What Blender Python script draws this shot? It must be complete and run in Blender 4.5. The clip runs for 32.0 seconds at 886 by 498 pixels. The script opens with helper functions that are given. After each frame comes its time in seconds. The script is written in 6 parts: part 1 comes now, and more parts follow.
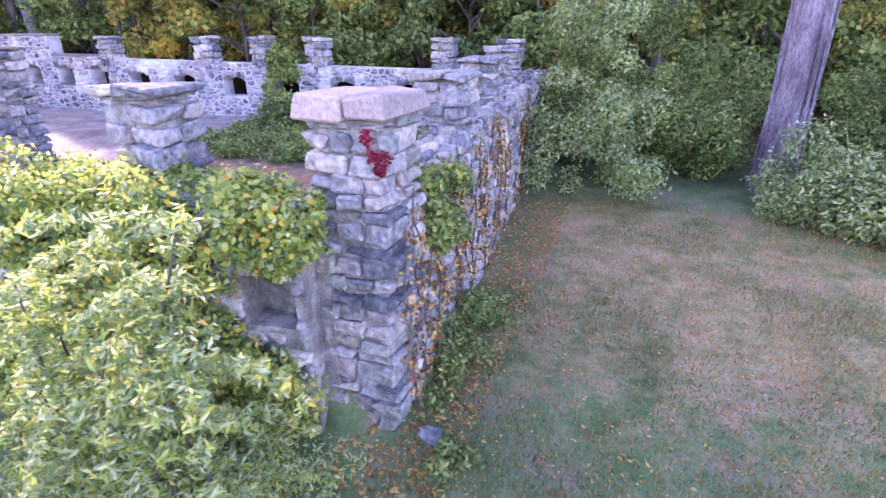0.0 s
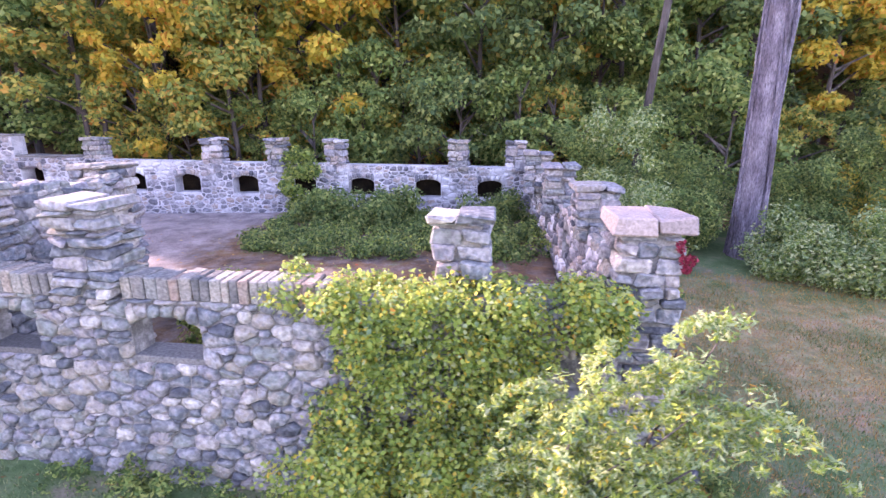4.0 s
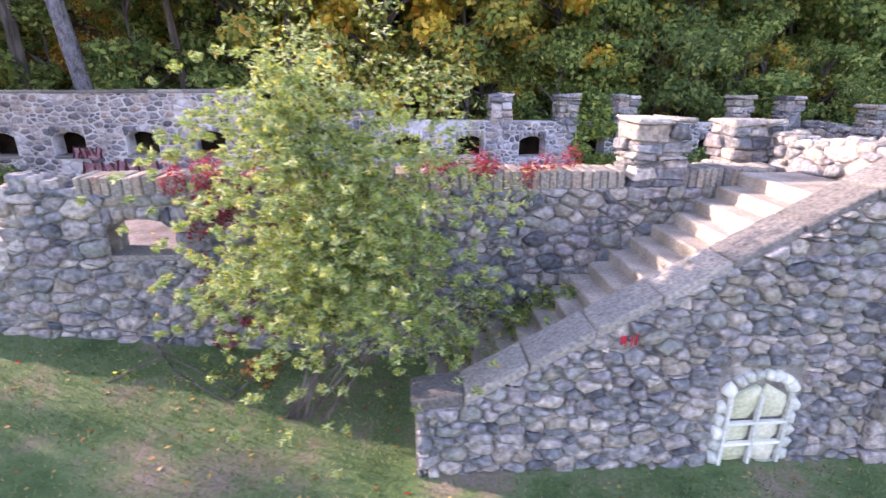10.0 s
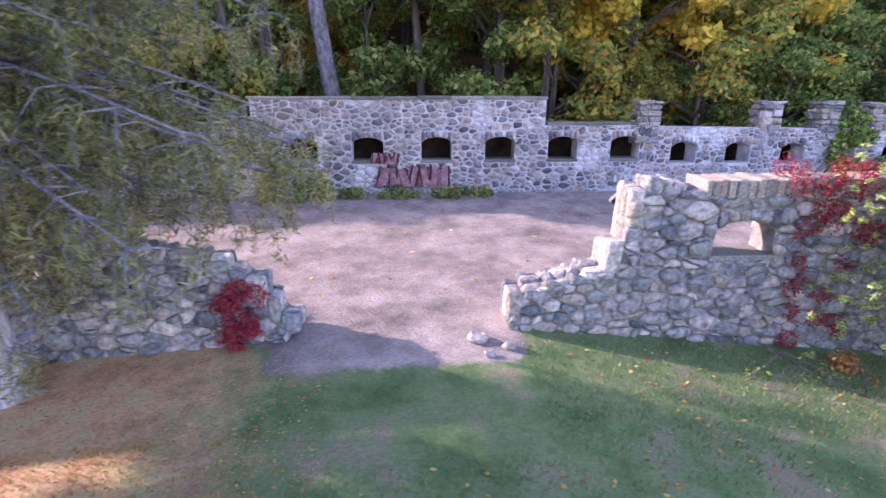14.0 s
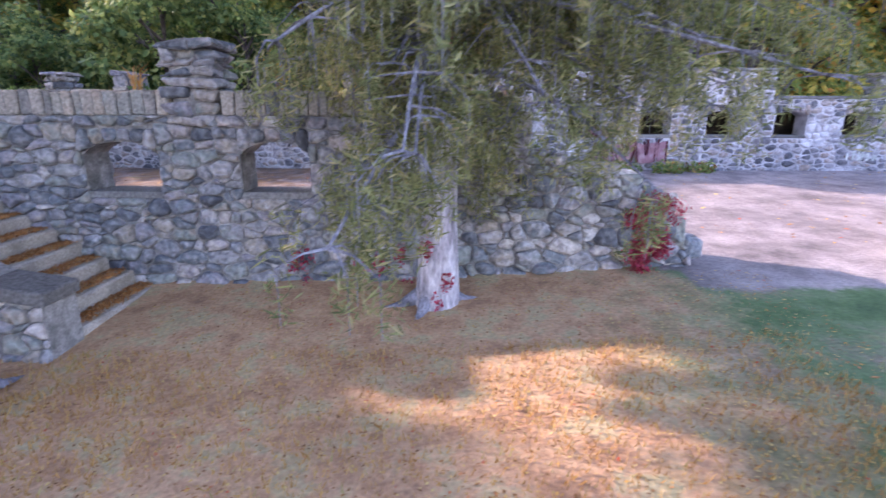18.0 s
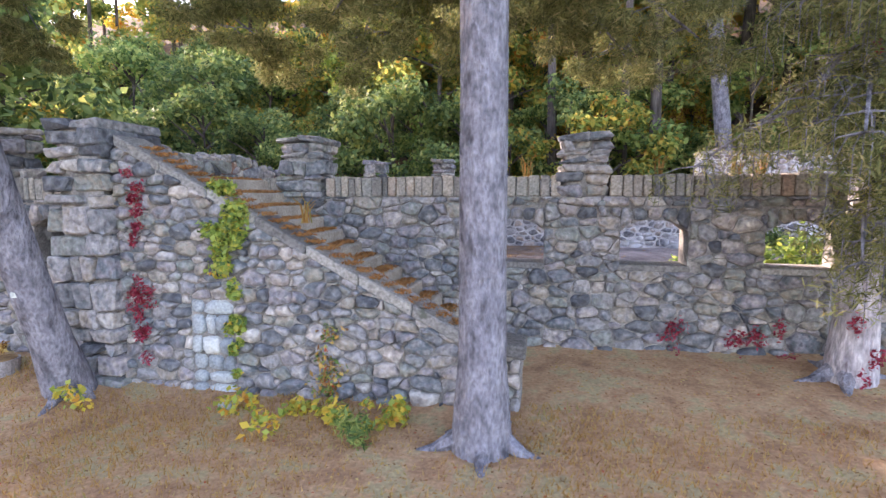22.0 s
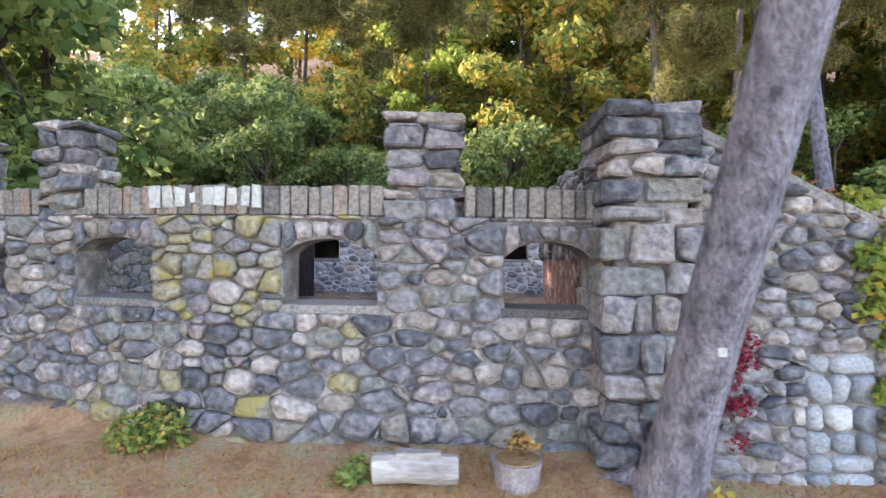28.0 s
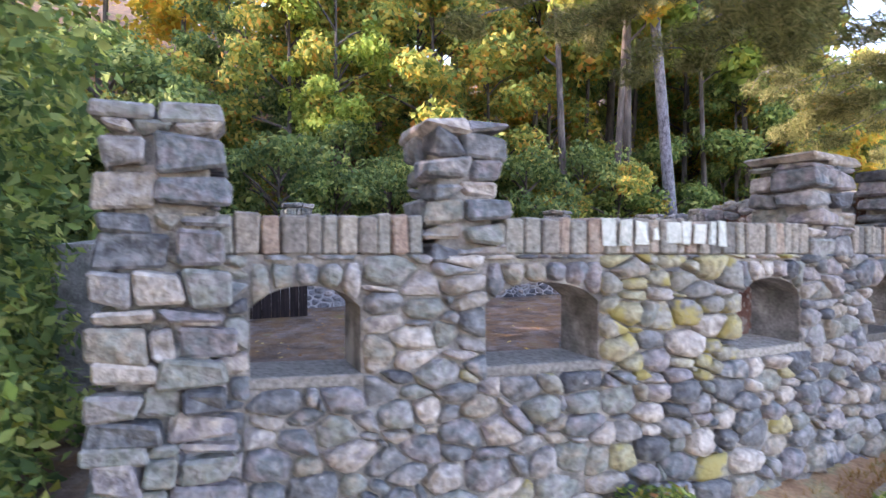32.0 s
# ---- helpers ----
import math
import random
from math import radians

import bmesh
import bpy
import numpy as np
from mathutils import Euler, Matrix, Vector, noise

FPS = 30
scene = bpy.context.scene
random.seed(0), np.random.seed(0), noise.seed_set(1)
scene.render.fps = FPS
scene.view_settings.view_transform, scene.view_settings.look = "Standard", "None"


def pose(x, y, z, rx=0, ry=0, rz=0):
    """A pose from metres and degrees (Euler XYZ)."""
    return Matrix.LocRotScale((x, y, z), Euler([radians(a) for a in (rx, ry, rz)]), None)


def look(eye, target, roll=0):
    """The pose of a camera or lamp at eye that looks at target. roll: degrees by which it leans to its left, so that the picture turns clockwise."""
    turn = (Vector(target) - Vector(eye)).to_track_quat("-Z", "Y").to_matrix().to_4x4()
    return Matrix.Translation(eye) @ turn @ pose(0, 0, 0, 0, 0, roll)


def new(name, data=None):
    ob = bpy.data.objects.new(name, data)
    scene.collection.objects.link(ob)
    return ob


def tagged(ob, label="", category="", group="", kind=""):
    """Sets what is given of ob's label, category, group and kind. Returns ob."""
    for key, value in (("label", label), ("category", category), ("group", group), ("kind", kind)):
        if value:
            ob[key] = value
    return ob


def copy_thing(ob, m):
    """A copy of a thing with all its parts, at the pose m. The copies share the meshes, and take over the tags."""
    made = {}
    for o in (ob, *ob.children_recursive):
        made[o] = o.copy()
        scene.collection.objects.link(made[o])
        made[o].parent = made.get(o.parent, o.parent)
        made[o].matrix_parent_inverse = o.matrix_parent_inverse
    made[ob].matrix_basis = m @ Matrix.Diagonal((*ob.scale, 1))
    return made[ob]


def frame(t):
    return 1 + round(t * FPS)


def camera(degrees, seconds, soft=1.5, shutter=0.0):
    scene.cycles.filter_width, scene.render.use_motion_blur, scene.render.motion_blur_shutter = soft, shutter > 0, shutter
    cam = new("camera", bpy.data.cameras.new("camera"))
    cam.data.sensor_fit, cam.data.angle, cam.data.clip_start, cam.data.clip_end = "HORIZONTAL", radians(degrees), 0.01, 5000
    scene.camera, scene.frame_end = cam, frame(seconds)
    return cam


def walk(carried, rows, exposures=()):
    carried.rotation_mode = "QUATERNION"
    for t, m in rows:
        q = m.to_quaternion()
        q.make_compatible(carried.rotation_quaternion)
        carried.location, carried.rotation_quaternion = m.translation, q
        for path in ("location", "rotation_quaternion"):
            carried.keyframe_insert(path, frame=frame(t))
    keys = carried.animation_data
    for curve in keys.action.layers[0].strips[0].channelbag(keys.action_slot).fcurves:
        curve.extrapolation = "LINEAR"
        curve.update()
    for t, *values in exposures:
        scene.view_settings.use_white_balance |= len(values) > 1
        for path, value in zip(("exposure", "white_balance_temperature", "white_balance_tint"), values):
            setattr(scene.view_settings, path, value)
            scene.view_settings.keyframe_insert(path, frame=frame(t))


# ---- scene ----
cam = camera(83.7, 32.0, 1.4, 0.4)
# seconds, place, yaw, pitch, roll
PATH = [
    (0.0, 1.195, 1.495, 3.883, 22.12, -23.32, -0.42),
    (0.5, 0.855, 1.342, 3.927, 21.88, -23.14, -0.30),
    (1.0, 0.493, 1.085, 4.041, 21.63, -20.57, -0.24),
    (1.5, 0.104, 0.792, 4.217, 21.47, -16.40, -0.54),
    (2.0, -0.311, 0.456, 4.328, 20.45, -15.23, -0.51),
    (2.5, -0.775, 0.125, 4.400, 16.80, -14.97, -0.27),
    (4.5, -3.576, -0.838, 4.623, 4.57, -15.09, -0.30),
    (5.0, -4.501, -0.925, 4.684, 1.00, -15.20, -0.24),
    (5.5, -5.505, -0.934, 4.667, -0.70, -15.25, -0.24),
    (6.0, -6.351, -0.877, 4.611, -1.47, -15.12, -0.12),
    (6.5, -7.610, -0.719, 4.509, -2.15, -14.95, -0.06),
    (7.0, -8.690, -0.581, 4.399, -2.69, -15.55, 0.10),
    (7.5, -9.768, -0.410, 4.316, -2.94, -19.84, 0.00),
    (8.0, -10.798, -0.359, 4.372, -3.33, -22.71, 0.05),
    (8.5, -11.989, -0.191, 4.337, -3.88, -22.99, 0.13),
    (9.0, -13.073, -0.115, 4.330, -4.15, -20.81, 0.09),
    (9.5, -14.132, -0.072, 4.336, -4.21, -19.47, -0.07),
    (10.0, -15.194, -0.053, 4.373, -4.39, -19.16, -0.00),
    (10.5, -16.205, -0.056, 4.422, -4.52, -19.08, 0.07),
    (11.0, -17.355, 0.028, 4.463, -4.73, -18.91, 0.07),
    (11.5, -18.357, 0.130, 4.435, -4.96, -18.65, 0.10),
    (12.0, -19.296, 0.193, 4.443, -5.14, -18.64, 0.20),
    (12.5, -20.319, 0.315, 4.380, -5.04, -18.45, 0.28),
    (13.0, -21.268, 0.359, 4.339, -4.99, -18.34, 0.32),
    (13.5, -22.227, 0.371, 4.332, -4.89, -18.35, 0.33),
    (14.0, -23.164, 0.359, 4.341, -4.66, -18.32, 0.15),
    (14.5, -24.002, 0.332, 4.397, -4.46, -18.41, -0.01),
    (16.5, -26.396, 0.197, 3.946, -4.22, -16.78, -0.11),
    (17.0, -26.832, 0.268, 3.669, -4.01, -16.48, -0.11),
    (17.5, -27.192, 0.359, 3.280, -2.63, -15.93, -0.18),
    (18.0, -27.595, 0.449, 2.970, 1.04, -15.56, 0.14),
    (18.5, -28.080, 0.492, 2.850, 5.43, -15.66, 0.37),
    (19.0, -28.626, 0.424, 2.883, 9.24, -16.02, 0.38),
    (19.5, -28.964, 0.316, 2.961, 13.09, -16.20, -0.38),
    (20.0, -29.449, 0.127, 2.975, 13.66, -13.82, -0.41),
    (20.5, -29.949, -0.081, 3.047, 13.04, -9.53, -0.23),
    (21.0, -30.358, -0.257, 3.094, 12.71, -6.84, -0.22),
    (21.5, -30.723, -0.382, 3.072, 12.31, -6.34, -0.18),
    (22.0, -31.006, -0.435, 2.957, 12.03, -6.38, -0.15),
    (22.5, -31.274, -0.460, 2.709, 11.63, -5.93, -0.13),
    (23.0, -31.521, -0.422, 2.438, 11.47, -5.54, -0.09),
    (23.5, -31.860, -0.356, 2.261, 11.22, -5.64, 0.08),
    (24.0, -32.311, -0.239, 2.202, 10.88, -5.70, 0.17),
    (24.5, -32.865, -0.155, 2.244, 10.36, -6.13, 0.41),
    (25.0, -33.505, -0.098, 2.253, 9.87, -6.25, 0.50),
    (25.5, -34.152, 0.021, 2.258, 9.69, -5.63, 0.36),
    (26.0, -34.861, 0.121, 2.340, 9.24, -1.90, 0.39),
    (26.5, -35.598, 0.193, 2.425, 8.44, 0.20, 0.29),
    (28.5, -38.744, 0.265, 2.614, -1.68, 0.34, 0.29),
    (29.0, -39.484, 0.304, 2.633, -5.85, 0.18, 0.22),
    (29.5, -40.148, 0.433, 2.628, -10.50, 0.14, 0.06),
    (30.0, -40.780, 0.628, 2.621, -14.89, 0.03, -0.04),
    (30.5, -41.370, 0.869, 2.649, -19.15, -0.34, -0.14),
    (31.0, -42.180, 1.231, 2.655, -21.95, -0.48, -0.23),
    (31.5, -42.890, 1.609, 2.802, -23.47, -1.32, -0.09),
    (32.0, -43.605, 1.989, 3.022, -24.78, -0.78, -0.16),
]
walk(cam, [(t, pose(x, y, z, 90 + p, 0, w) @ pose(0, 0, 0, 0, 0, r)) for t, x, y, z, w, p, r in PATH],
     [(0.0, 2.98, 6300, 57), (5.0, 2.8, 7200, 45), (8.0, 2.44, 7600, 36), (12.0, 2.54, 6600, 40), (14.0, 2.4, 6500, 41), (17.5, 2.68, 6300, 37), (22.0, 2.92, 7300, 29), (26.0, 2.94, 7600, 29), (29.0, 3.03, 7200, 26), (32.0, 3.13, 7000, 30)])

# ---- light ----
world = bpy.data.worlds.new("sky")
scene.world = world
world.use_nodes = True
sky = world.node_tree.nodes.new("ShaderNodeTexSky")
sky.sky_type, sky.sun_disc = "NISHITA", False
sky.sun_elevation, sky.sun_rotation = radians(22), radians(-71)
world.node_tree.links.new(sky.outputs[0], world.node_tree.nodes["Background"].inputs[0])
world.node_tree.nodes["Background"].inputs[1].default_value = 0.15
sun = new("sun", bpy.data.lights.new("sun", "SUN"))
sun.data.energy, sun.data.angle, sun.data.color = 2.1, radians(0.8), (1.0, 0.9, 0.76)
sun.matrix_world = look((0, 0, 30), (0.92, -0.317, 29.608))


# ---- materials ----
def lin(h):
    """Linear colour from a hex triple."""
    v = [int(h[i:i + 2], 16) / 255 for i in (0, 2, 4)]
    return tuple(c / 12.92 if c < 0.04 else ((c + 0.055) / 1.055) ** 2.4 for c in v) + (1,)


def material(name, stops, scale=3.0, fine=30.0, rough=0.9, bump=0.4, pieces=False, spots=None, fine_mix=0.35, translucent=0.0, stretch=(1, 1, 1), dist=0.02):
    """A rough natural surface: a ramp of colours over large noise, per-piece value and fine grain, with bump."""
    m = bpy.data.materials.new(name)
    m.use_nodes = True
    nt = m.node_tree
    n, ln = nt.nodes, nt.links
    bsdf = n["Principled BSDF"]
    bsdf.inputs["Roughness"].default_value = rough
    bsdf.inputs["Specular IOR Level"].default_value = 0.15 if translucent else 0.3
    geo = n.new("ShaderNodeNewGeometry")
    tex = n.new("ShaderNodeTexCoord")
    mp = n.new("ShaderNodeMapping")
    mp.inputs["Scale"].default_value = stretch
    ln.new(tex.outputs["Object"], mp.inputs[0])
    big = n.new("ShaderNodeTexNoise")
    big.inputs["Scale"].default_value, big.inputs["Detail"].default_value = scale, 5
    small = n.new("ShaderNodeTexNoise")
    small.inputs["Scale"].default_value, small.inputs["Detail"].default_value = fine, 6
    ln.new(mp.outputs[0], big.inputs[0])
    ln.new(mp.outputs[0], small.inputs[0])
    ramp = n.new("ShaderNodeValToRGB")
    el = ramp.color_ramp.elements
    while len(el) < len(stops):
        el.new(0.5)
    for e, (p, c) in zip(el, stops):
        e.position, e.color = p, lin(c)
    if pieces:
        info = n.new("ShaderNodeObjectInfo")
        add = n.new("ShaderNodeMath")
        ln.new(info.outputs["Random"], add.inputs[0])
        ln.new(geo.outputs["Random Per Island"], add.inputs[1])
        fr = n.new("ShaderNodeMath")
        fr.operation = "FRACT"
        ln.new(add.outputs[0], fr.inputs[0])
        mix = n.new("ShaderNodeMath")
        mix.operation = "MULTIPLY_ADD"
        mix.inputs[1].default_value, mix.inputs[2].default_value = 0.45, -0.22
        ln.new(big.outputs[0], mix.inputs[0])
        s = n.new("ShaderNodeMath")
        ln.new(fr.outputs[0], s.inputs[0])
        ln.new(mix.outputs[0], s.inputs[1])
        ln.new(s.outputs[0], ramp.inputs[0])
    else:
        st = n.new("ShaderNodeMapRange")
        st.inputs[1].default_value, st.inputs[2].default_value = 0.3, 0.7
        ln.new(big.outputs[0], st.inputs[0])
        ln.new(st.outputs[0], ramp.inputs[0])
    col = ramp.outputs[0]
    over = n.new("ShaderNodeMix")
    over.data_type, over.blend_type = "RGBA", "OVERLAY"
    over.inputs[0].default_value = fine_mix
    st2 = n.new("ShaderNodeMapRange")
    st2.inputs[1].default_value, st2.inputs[2].default_value = 0.25, 0.75
    ln.new(small.outputs[0], st2.inputs[0])
    ln.new(col, over.inputs[6])
    ln.new(st2.outputs[0], over.inputs[7])
    col = over.outputs[2]
    if spots:
        sc, th, c = spots
        sp = n.new("ShaderNodeTexNoise")
        sp.inputs["Scale"].default_value, sp.inputs["Detail"].default_value = sc, 4
        ln.new(tex.outputs["Object"], sp.inputs[0])
        r = n.new("ShaderNodeMapRange")
        r.inputs[1].default_value, r.inputs[2].default_value = th, th + 0.08
        ln.new(sp.outputs[0], r.inputs[0])
        mx = n.new("ShaderNodeMix")
        mx.data_type = "RGBA"
        ln.new(r.outputs[0], mx.inputs[0])
        ln.new(col, mx.inputs[6])
        mx.inputs[7].default_value = lin(c)
        col = mx.outputs[2]
    ln.new(col, bsdf.inputs["Base Color"])
    if bump:
        b = n.new("ShaderNodeBump")
        b.inputs["Strength"].default_value, b.inputs["Distance"].default_value = bump, dist
        ln.new(small.outputs[0], b.inputs["Height"])
        ln.new(b.outputs[0], bsdf.inputs["Normal"])
    if translucent:
        tr = n.new("ShaderNodeBsdfTranslucent")
        ln.new(col, tr.inputs[0])
        ms = n.new("ShaderNodeMixShader")
        ms.inputs[0].default_value = translucent
        ln.new(bsdf.outputs[0], ms.inputs[1])
        ln.new(tr.outputs[0], ms.inputs[2])
        ln.new(ms.outputs[0], n["Material Output"].inputs[0])
    return m


MORTAR = material("mortar", [(0, "615f5e"), (0.4, "7c7a79"), (0.7, "908d8c"), (1, "aba8a6")], 6, 40, spots=(3.5, 0.6, "acaaa9"))
WHITEMORTAR = material("white_mortar", [(0, "8f8e94"), (0.4, "bcbac0"), (1, "dcdbe0")], 3, 40)
STONE = material("stone", [(0, "565961"), (0.1, "73777d"), (0.22, "969498"), (0.34, "828886"), (0.46, "9a9188"), (0.58, "a4a1a4"), (0.7, "687077"), (0.82, "8f8a91"), (0.92, "aaa29e"), (1, "bcb7b4")], 9, 16, pieces=True, bump=1.0, fine_mix=0.5, dist=0.04, spots=(8, 0.68, "afadac"))
WHITESTONE = material("whitewashed_stone", [(0, "5e5f66"), (0.3, "85848b"), (0.6, "9d9a9e"), (0.85, "a8988f"), (1, "c2c0c6")], 4, 16, pieces=True, bump=0.8, spots=(1.1, 0.56, "cfced4"), fine_mix=0.45, dist=0.03)
PINKSTONE = material("pinkish_stone", [(0, "6d6467"), (0.35, "8e8284"), (0.7, "a19492"), (1, "b0a8a8")], 5, 18, pieces=True, bump=0.7, fine_mix=0.45)
COPING = material("coping_stone", [(0, "636363"), (0.2, "84807d"), (0.4, "9b938b"), (0.6, "888885"), (0.8, "a59c92"), (1, "948076")], 7, 30, pieces=True, bump=0.6, fine_mix=0.5, spots=(6, 0.68, "717267"))
PINKCAP = material("pink_cap_stone", [(0, "8f8484"), (0.5, "ab9c9a"), (1, "b8a49e")], 5, 30, pieces=True, bump=0.5)
SLAB = material("worn_slab_stone", [(0, "646261"), (0.4, "7c7a79"), (0.75, "8d8a88"), (1, "9e9a95")], 4, 30, pieces=True, bump=0.6, fine_mix=0.5, spots=(5, 0.66, "62645c"))
BARK = material("bark", [(0, "57565f"), (0.4, "7e7d88"), (1, "9897a3")], 9, 34, bump=1.0, stretch=(1, 1, 0.5), fine_mix=0.45, dist=0.05)
PALEBARK = material("pale_bark", [(0, "7e7880"), (0.4, "a8a2aa"), (1, "c8c4ca")], 9, 30, bump=1.0, stretch=(1, 1, 0.35), fine_mix=0.45, dist=0.04)
FORESTBARK = material("forest_bark", [(0, "3c3634"), (0.5, "57504e"), (1, "746c6a")], 6, 22, bump=0.8, stretch=(1, 1, 0.2))
VINEBARK = material("vine_bark", [(0, "57505a"), (0.5, "7a7280"), (1, "9c96a2")], 4, 34, bump=1.0, stretch=(1, 1, 0.3), fine_mix=0.6, dist=0.06)
# near-black brown that stands in for shade inside the loopholes
LOOPSHADE = material("loophole_shade", [(0, "2c2522"), (0.5, "41372f"), (1, "574a40")], 3, 30, bump=0.5)
LEAF = material("green_leaves", [(0, "4e6a42"), (0.35, "728e52"), (0.7, "97ab64"), (1, "b8be74")], 1.2, 20, 0.6, 0, pieces=True, translucent=0.45, fine_mix=0.1)
DARKLEAF = material("dark_green_leaves", [(0, "486040"), (0.4, "688250"), (0.8, "8a9a5e"), (1, "a8ac66")], 1.2, 20, 0.6, 0, pieces=True, translucent=0.4, fine_mix=0.1)
YELLOWLEAF = material("yellow_leaves", [(0, "a2a650"), (0.3, "cfc056"), (0.65, "ecd060"), (0.9, "f0c45c"), (1, "d89048")], 1.2, 20, 0.6, 0, pieces=True, translucent=0.5, fine_mix=0.1)
MIXLEAF = material("turning_leaves", [(0, "647c48"), (0.45, "98a65a"), (0.7, "beb862"), (0.9, "dcc062"), (1, "d0904e")], 1.2, 20, 0.6, 0, pieces=True, translucent=0.5, fine_mix=0.1)
BRIGHTLEAF = material("light_green_leaves", [(0, "7f9a4c"), (0.4, "a0b55c"), (0.75, "bac86e"), (1, "d4cc64")], 1.2, 20, 0.6, 0, pieces=True, translucent=0.5, fine_mix=0.1)
PALELEAF = material("pale_green_leaves", [(0, "73906a"), (0.4, "a0b588"), (0.75, "c2ce9e"), (1, "d8daae")], 1.2, 20, 0.6, 0, pieces=True, translucent=0.5, fine_mix=0.1)
REDLEAF = material("red_leaves", [(0, "7e2a3a"), (0.4, "ae3e54"), (0.8, "be566c"), (1, "984642")], 1.2, 20, 0.6, 0, pieces=True, translucent=0.45, fine_mix=0.1)
NEEDLELEAF = material("pine_needles", [(0, "5c6342"), (0.4, "7e8458"), (0.8, "a3a472"), (1, "bcae82")], 1.2, 20, 0.7, 0, pieces=True, translucent=0.5, fine_mix=0.1)
LITTER = material("fallen_leaves", [(0, "6b4a2c"), (0.3, "94663a"), (0.6, "b8904a"), (0.85, "c9b070"), (1, "b04a30")], 1.2, 20, 0.7, 0, pieces=True, fine_mix=0.1)
RUST = material("rusty_needles", [(0, "7a5232"), (0.4, "a06a3c"), (0.8, "b98350"), (1, "94764c")], 1.2, 20, 0.8, 0, pieces=True, fine_mix=0.1)
GRASSBLADE = material("grass_blades", [(0, "4a6340"), (0.5, "668050"), (0.85, "8a9468"), (1, "a89c7c")], 0.8, 20, 0.7, 0, pieces=True, translucent=0.3, fine_mix=0.1)
DRYGRASS = material("dry_grass_blades", [(0, "94703f"), (0.5, "b48a52"), (0.85, "c09c64"), (1, "98925a")], 0.8, 20, 0.7, 0, pieces=True, translucent=0.3, fine_mix=0.1)
WOOD = material("bare_wood", [(0, "8a8480"), (0.5, "b8b4b0"), (1, "dedcd8")], 3, 30, bump=0.5, stretch=(0.3, 1, 1))
CUTWOOD = material("cut_wood", [(0, "8a6a4a"), (0.5, "a58560"), (1, "c0a27a")], 3, 30, bump=0.4)
CONCRETE = material("concrete", [(0, "8c857c"), (0.5, "a59d94"), (1, "bbb3aa")], 2.5, 40, bump=0.3)
WHITEPAINT = material("white_paint", [(0, "b4bab8"), (0.5, "cfd4d0"), (1, "e4e6e2")], 5, 24, pieces=True, bump=0.4)
REDPAINT = material("red_paint", [(0, "8a2030"), (0.5, "b52a40"), (1, "c84a58")], 5, 40, bump=0.2)
SCRAWL = material("faded_pink_paint", [(0, "8a6670"), (0.5, "a27a84"), (1, "b49aa0")], 6, 40, bump=0.3, spots=(5, 0.62, "a09ca2"))
DARKPAINT = material("dark_paint", [(0, "3a2430"), (1, "6a3038")], 5, 40, bump=0.2)
PLANTER = material("pale_plaster", [(0, "8a8486"), (1, "aeaaac")], 5, 40, bump=0.3)
PLASTER = material("red_plaster", [(0, "6a4a42"), (0.5, "8d6a60"), (1, "a8958c")], 5, 30, bump=0.4, spots=(9, 0.58, "b9b3ae"))
BOARDS = material("dark_boards", [(0, "1e191a"), (0.6, "332a2c"), (1, "473c3e")], 3, 22, bump=0.4, stretch=(6, 6, 0.4), spots=(12, 0.7, "a9a3a2"))
PALEBLOCK = material("pale_block", [(0, "7e868e"), (0.5, "a0a8ae"), (1, "c6caca")], 6, 34, pieces=True, bump=0.5)
PALEGREEN = material("pale_painted_block", [(0, "b4b89c"), (0.5, "c8ccb4"), (1, "d6d6c8")], 5, 24, pieces=True, bump=0.4)
LICHEN = material("lichen_stone", [(0, "85868a"), (0.4, "98968a"), (0.8, "a29a78"), (1, "a3a19c")], 6, 20, pieces=True, bump=0.8, fine_mix=0.5, dist=0.03, spots=(4.5, 0.53, "a59b68"))


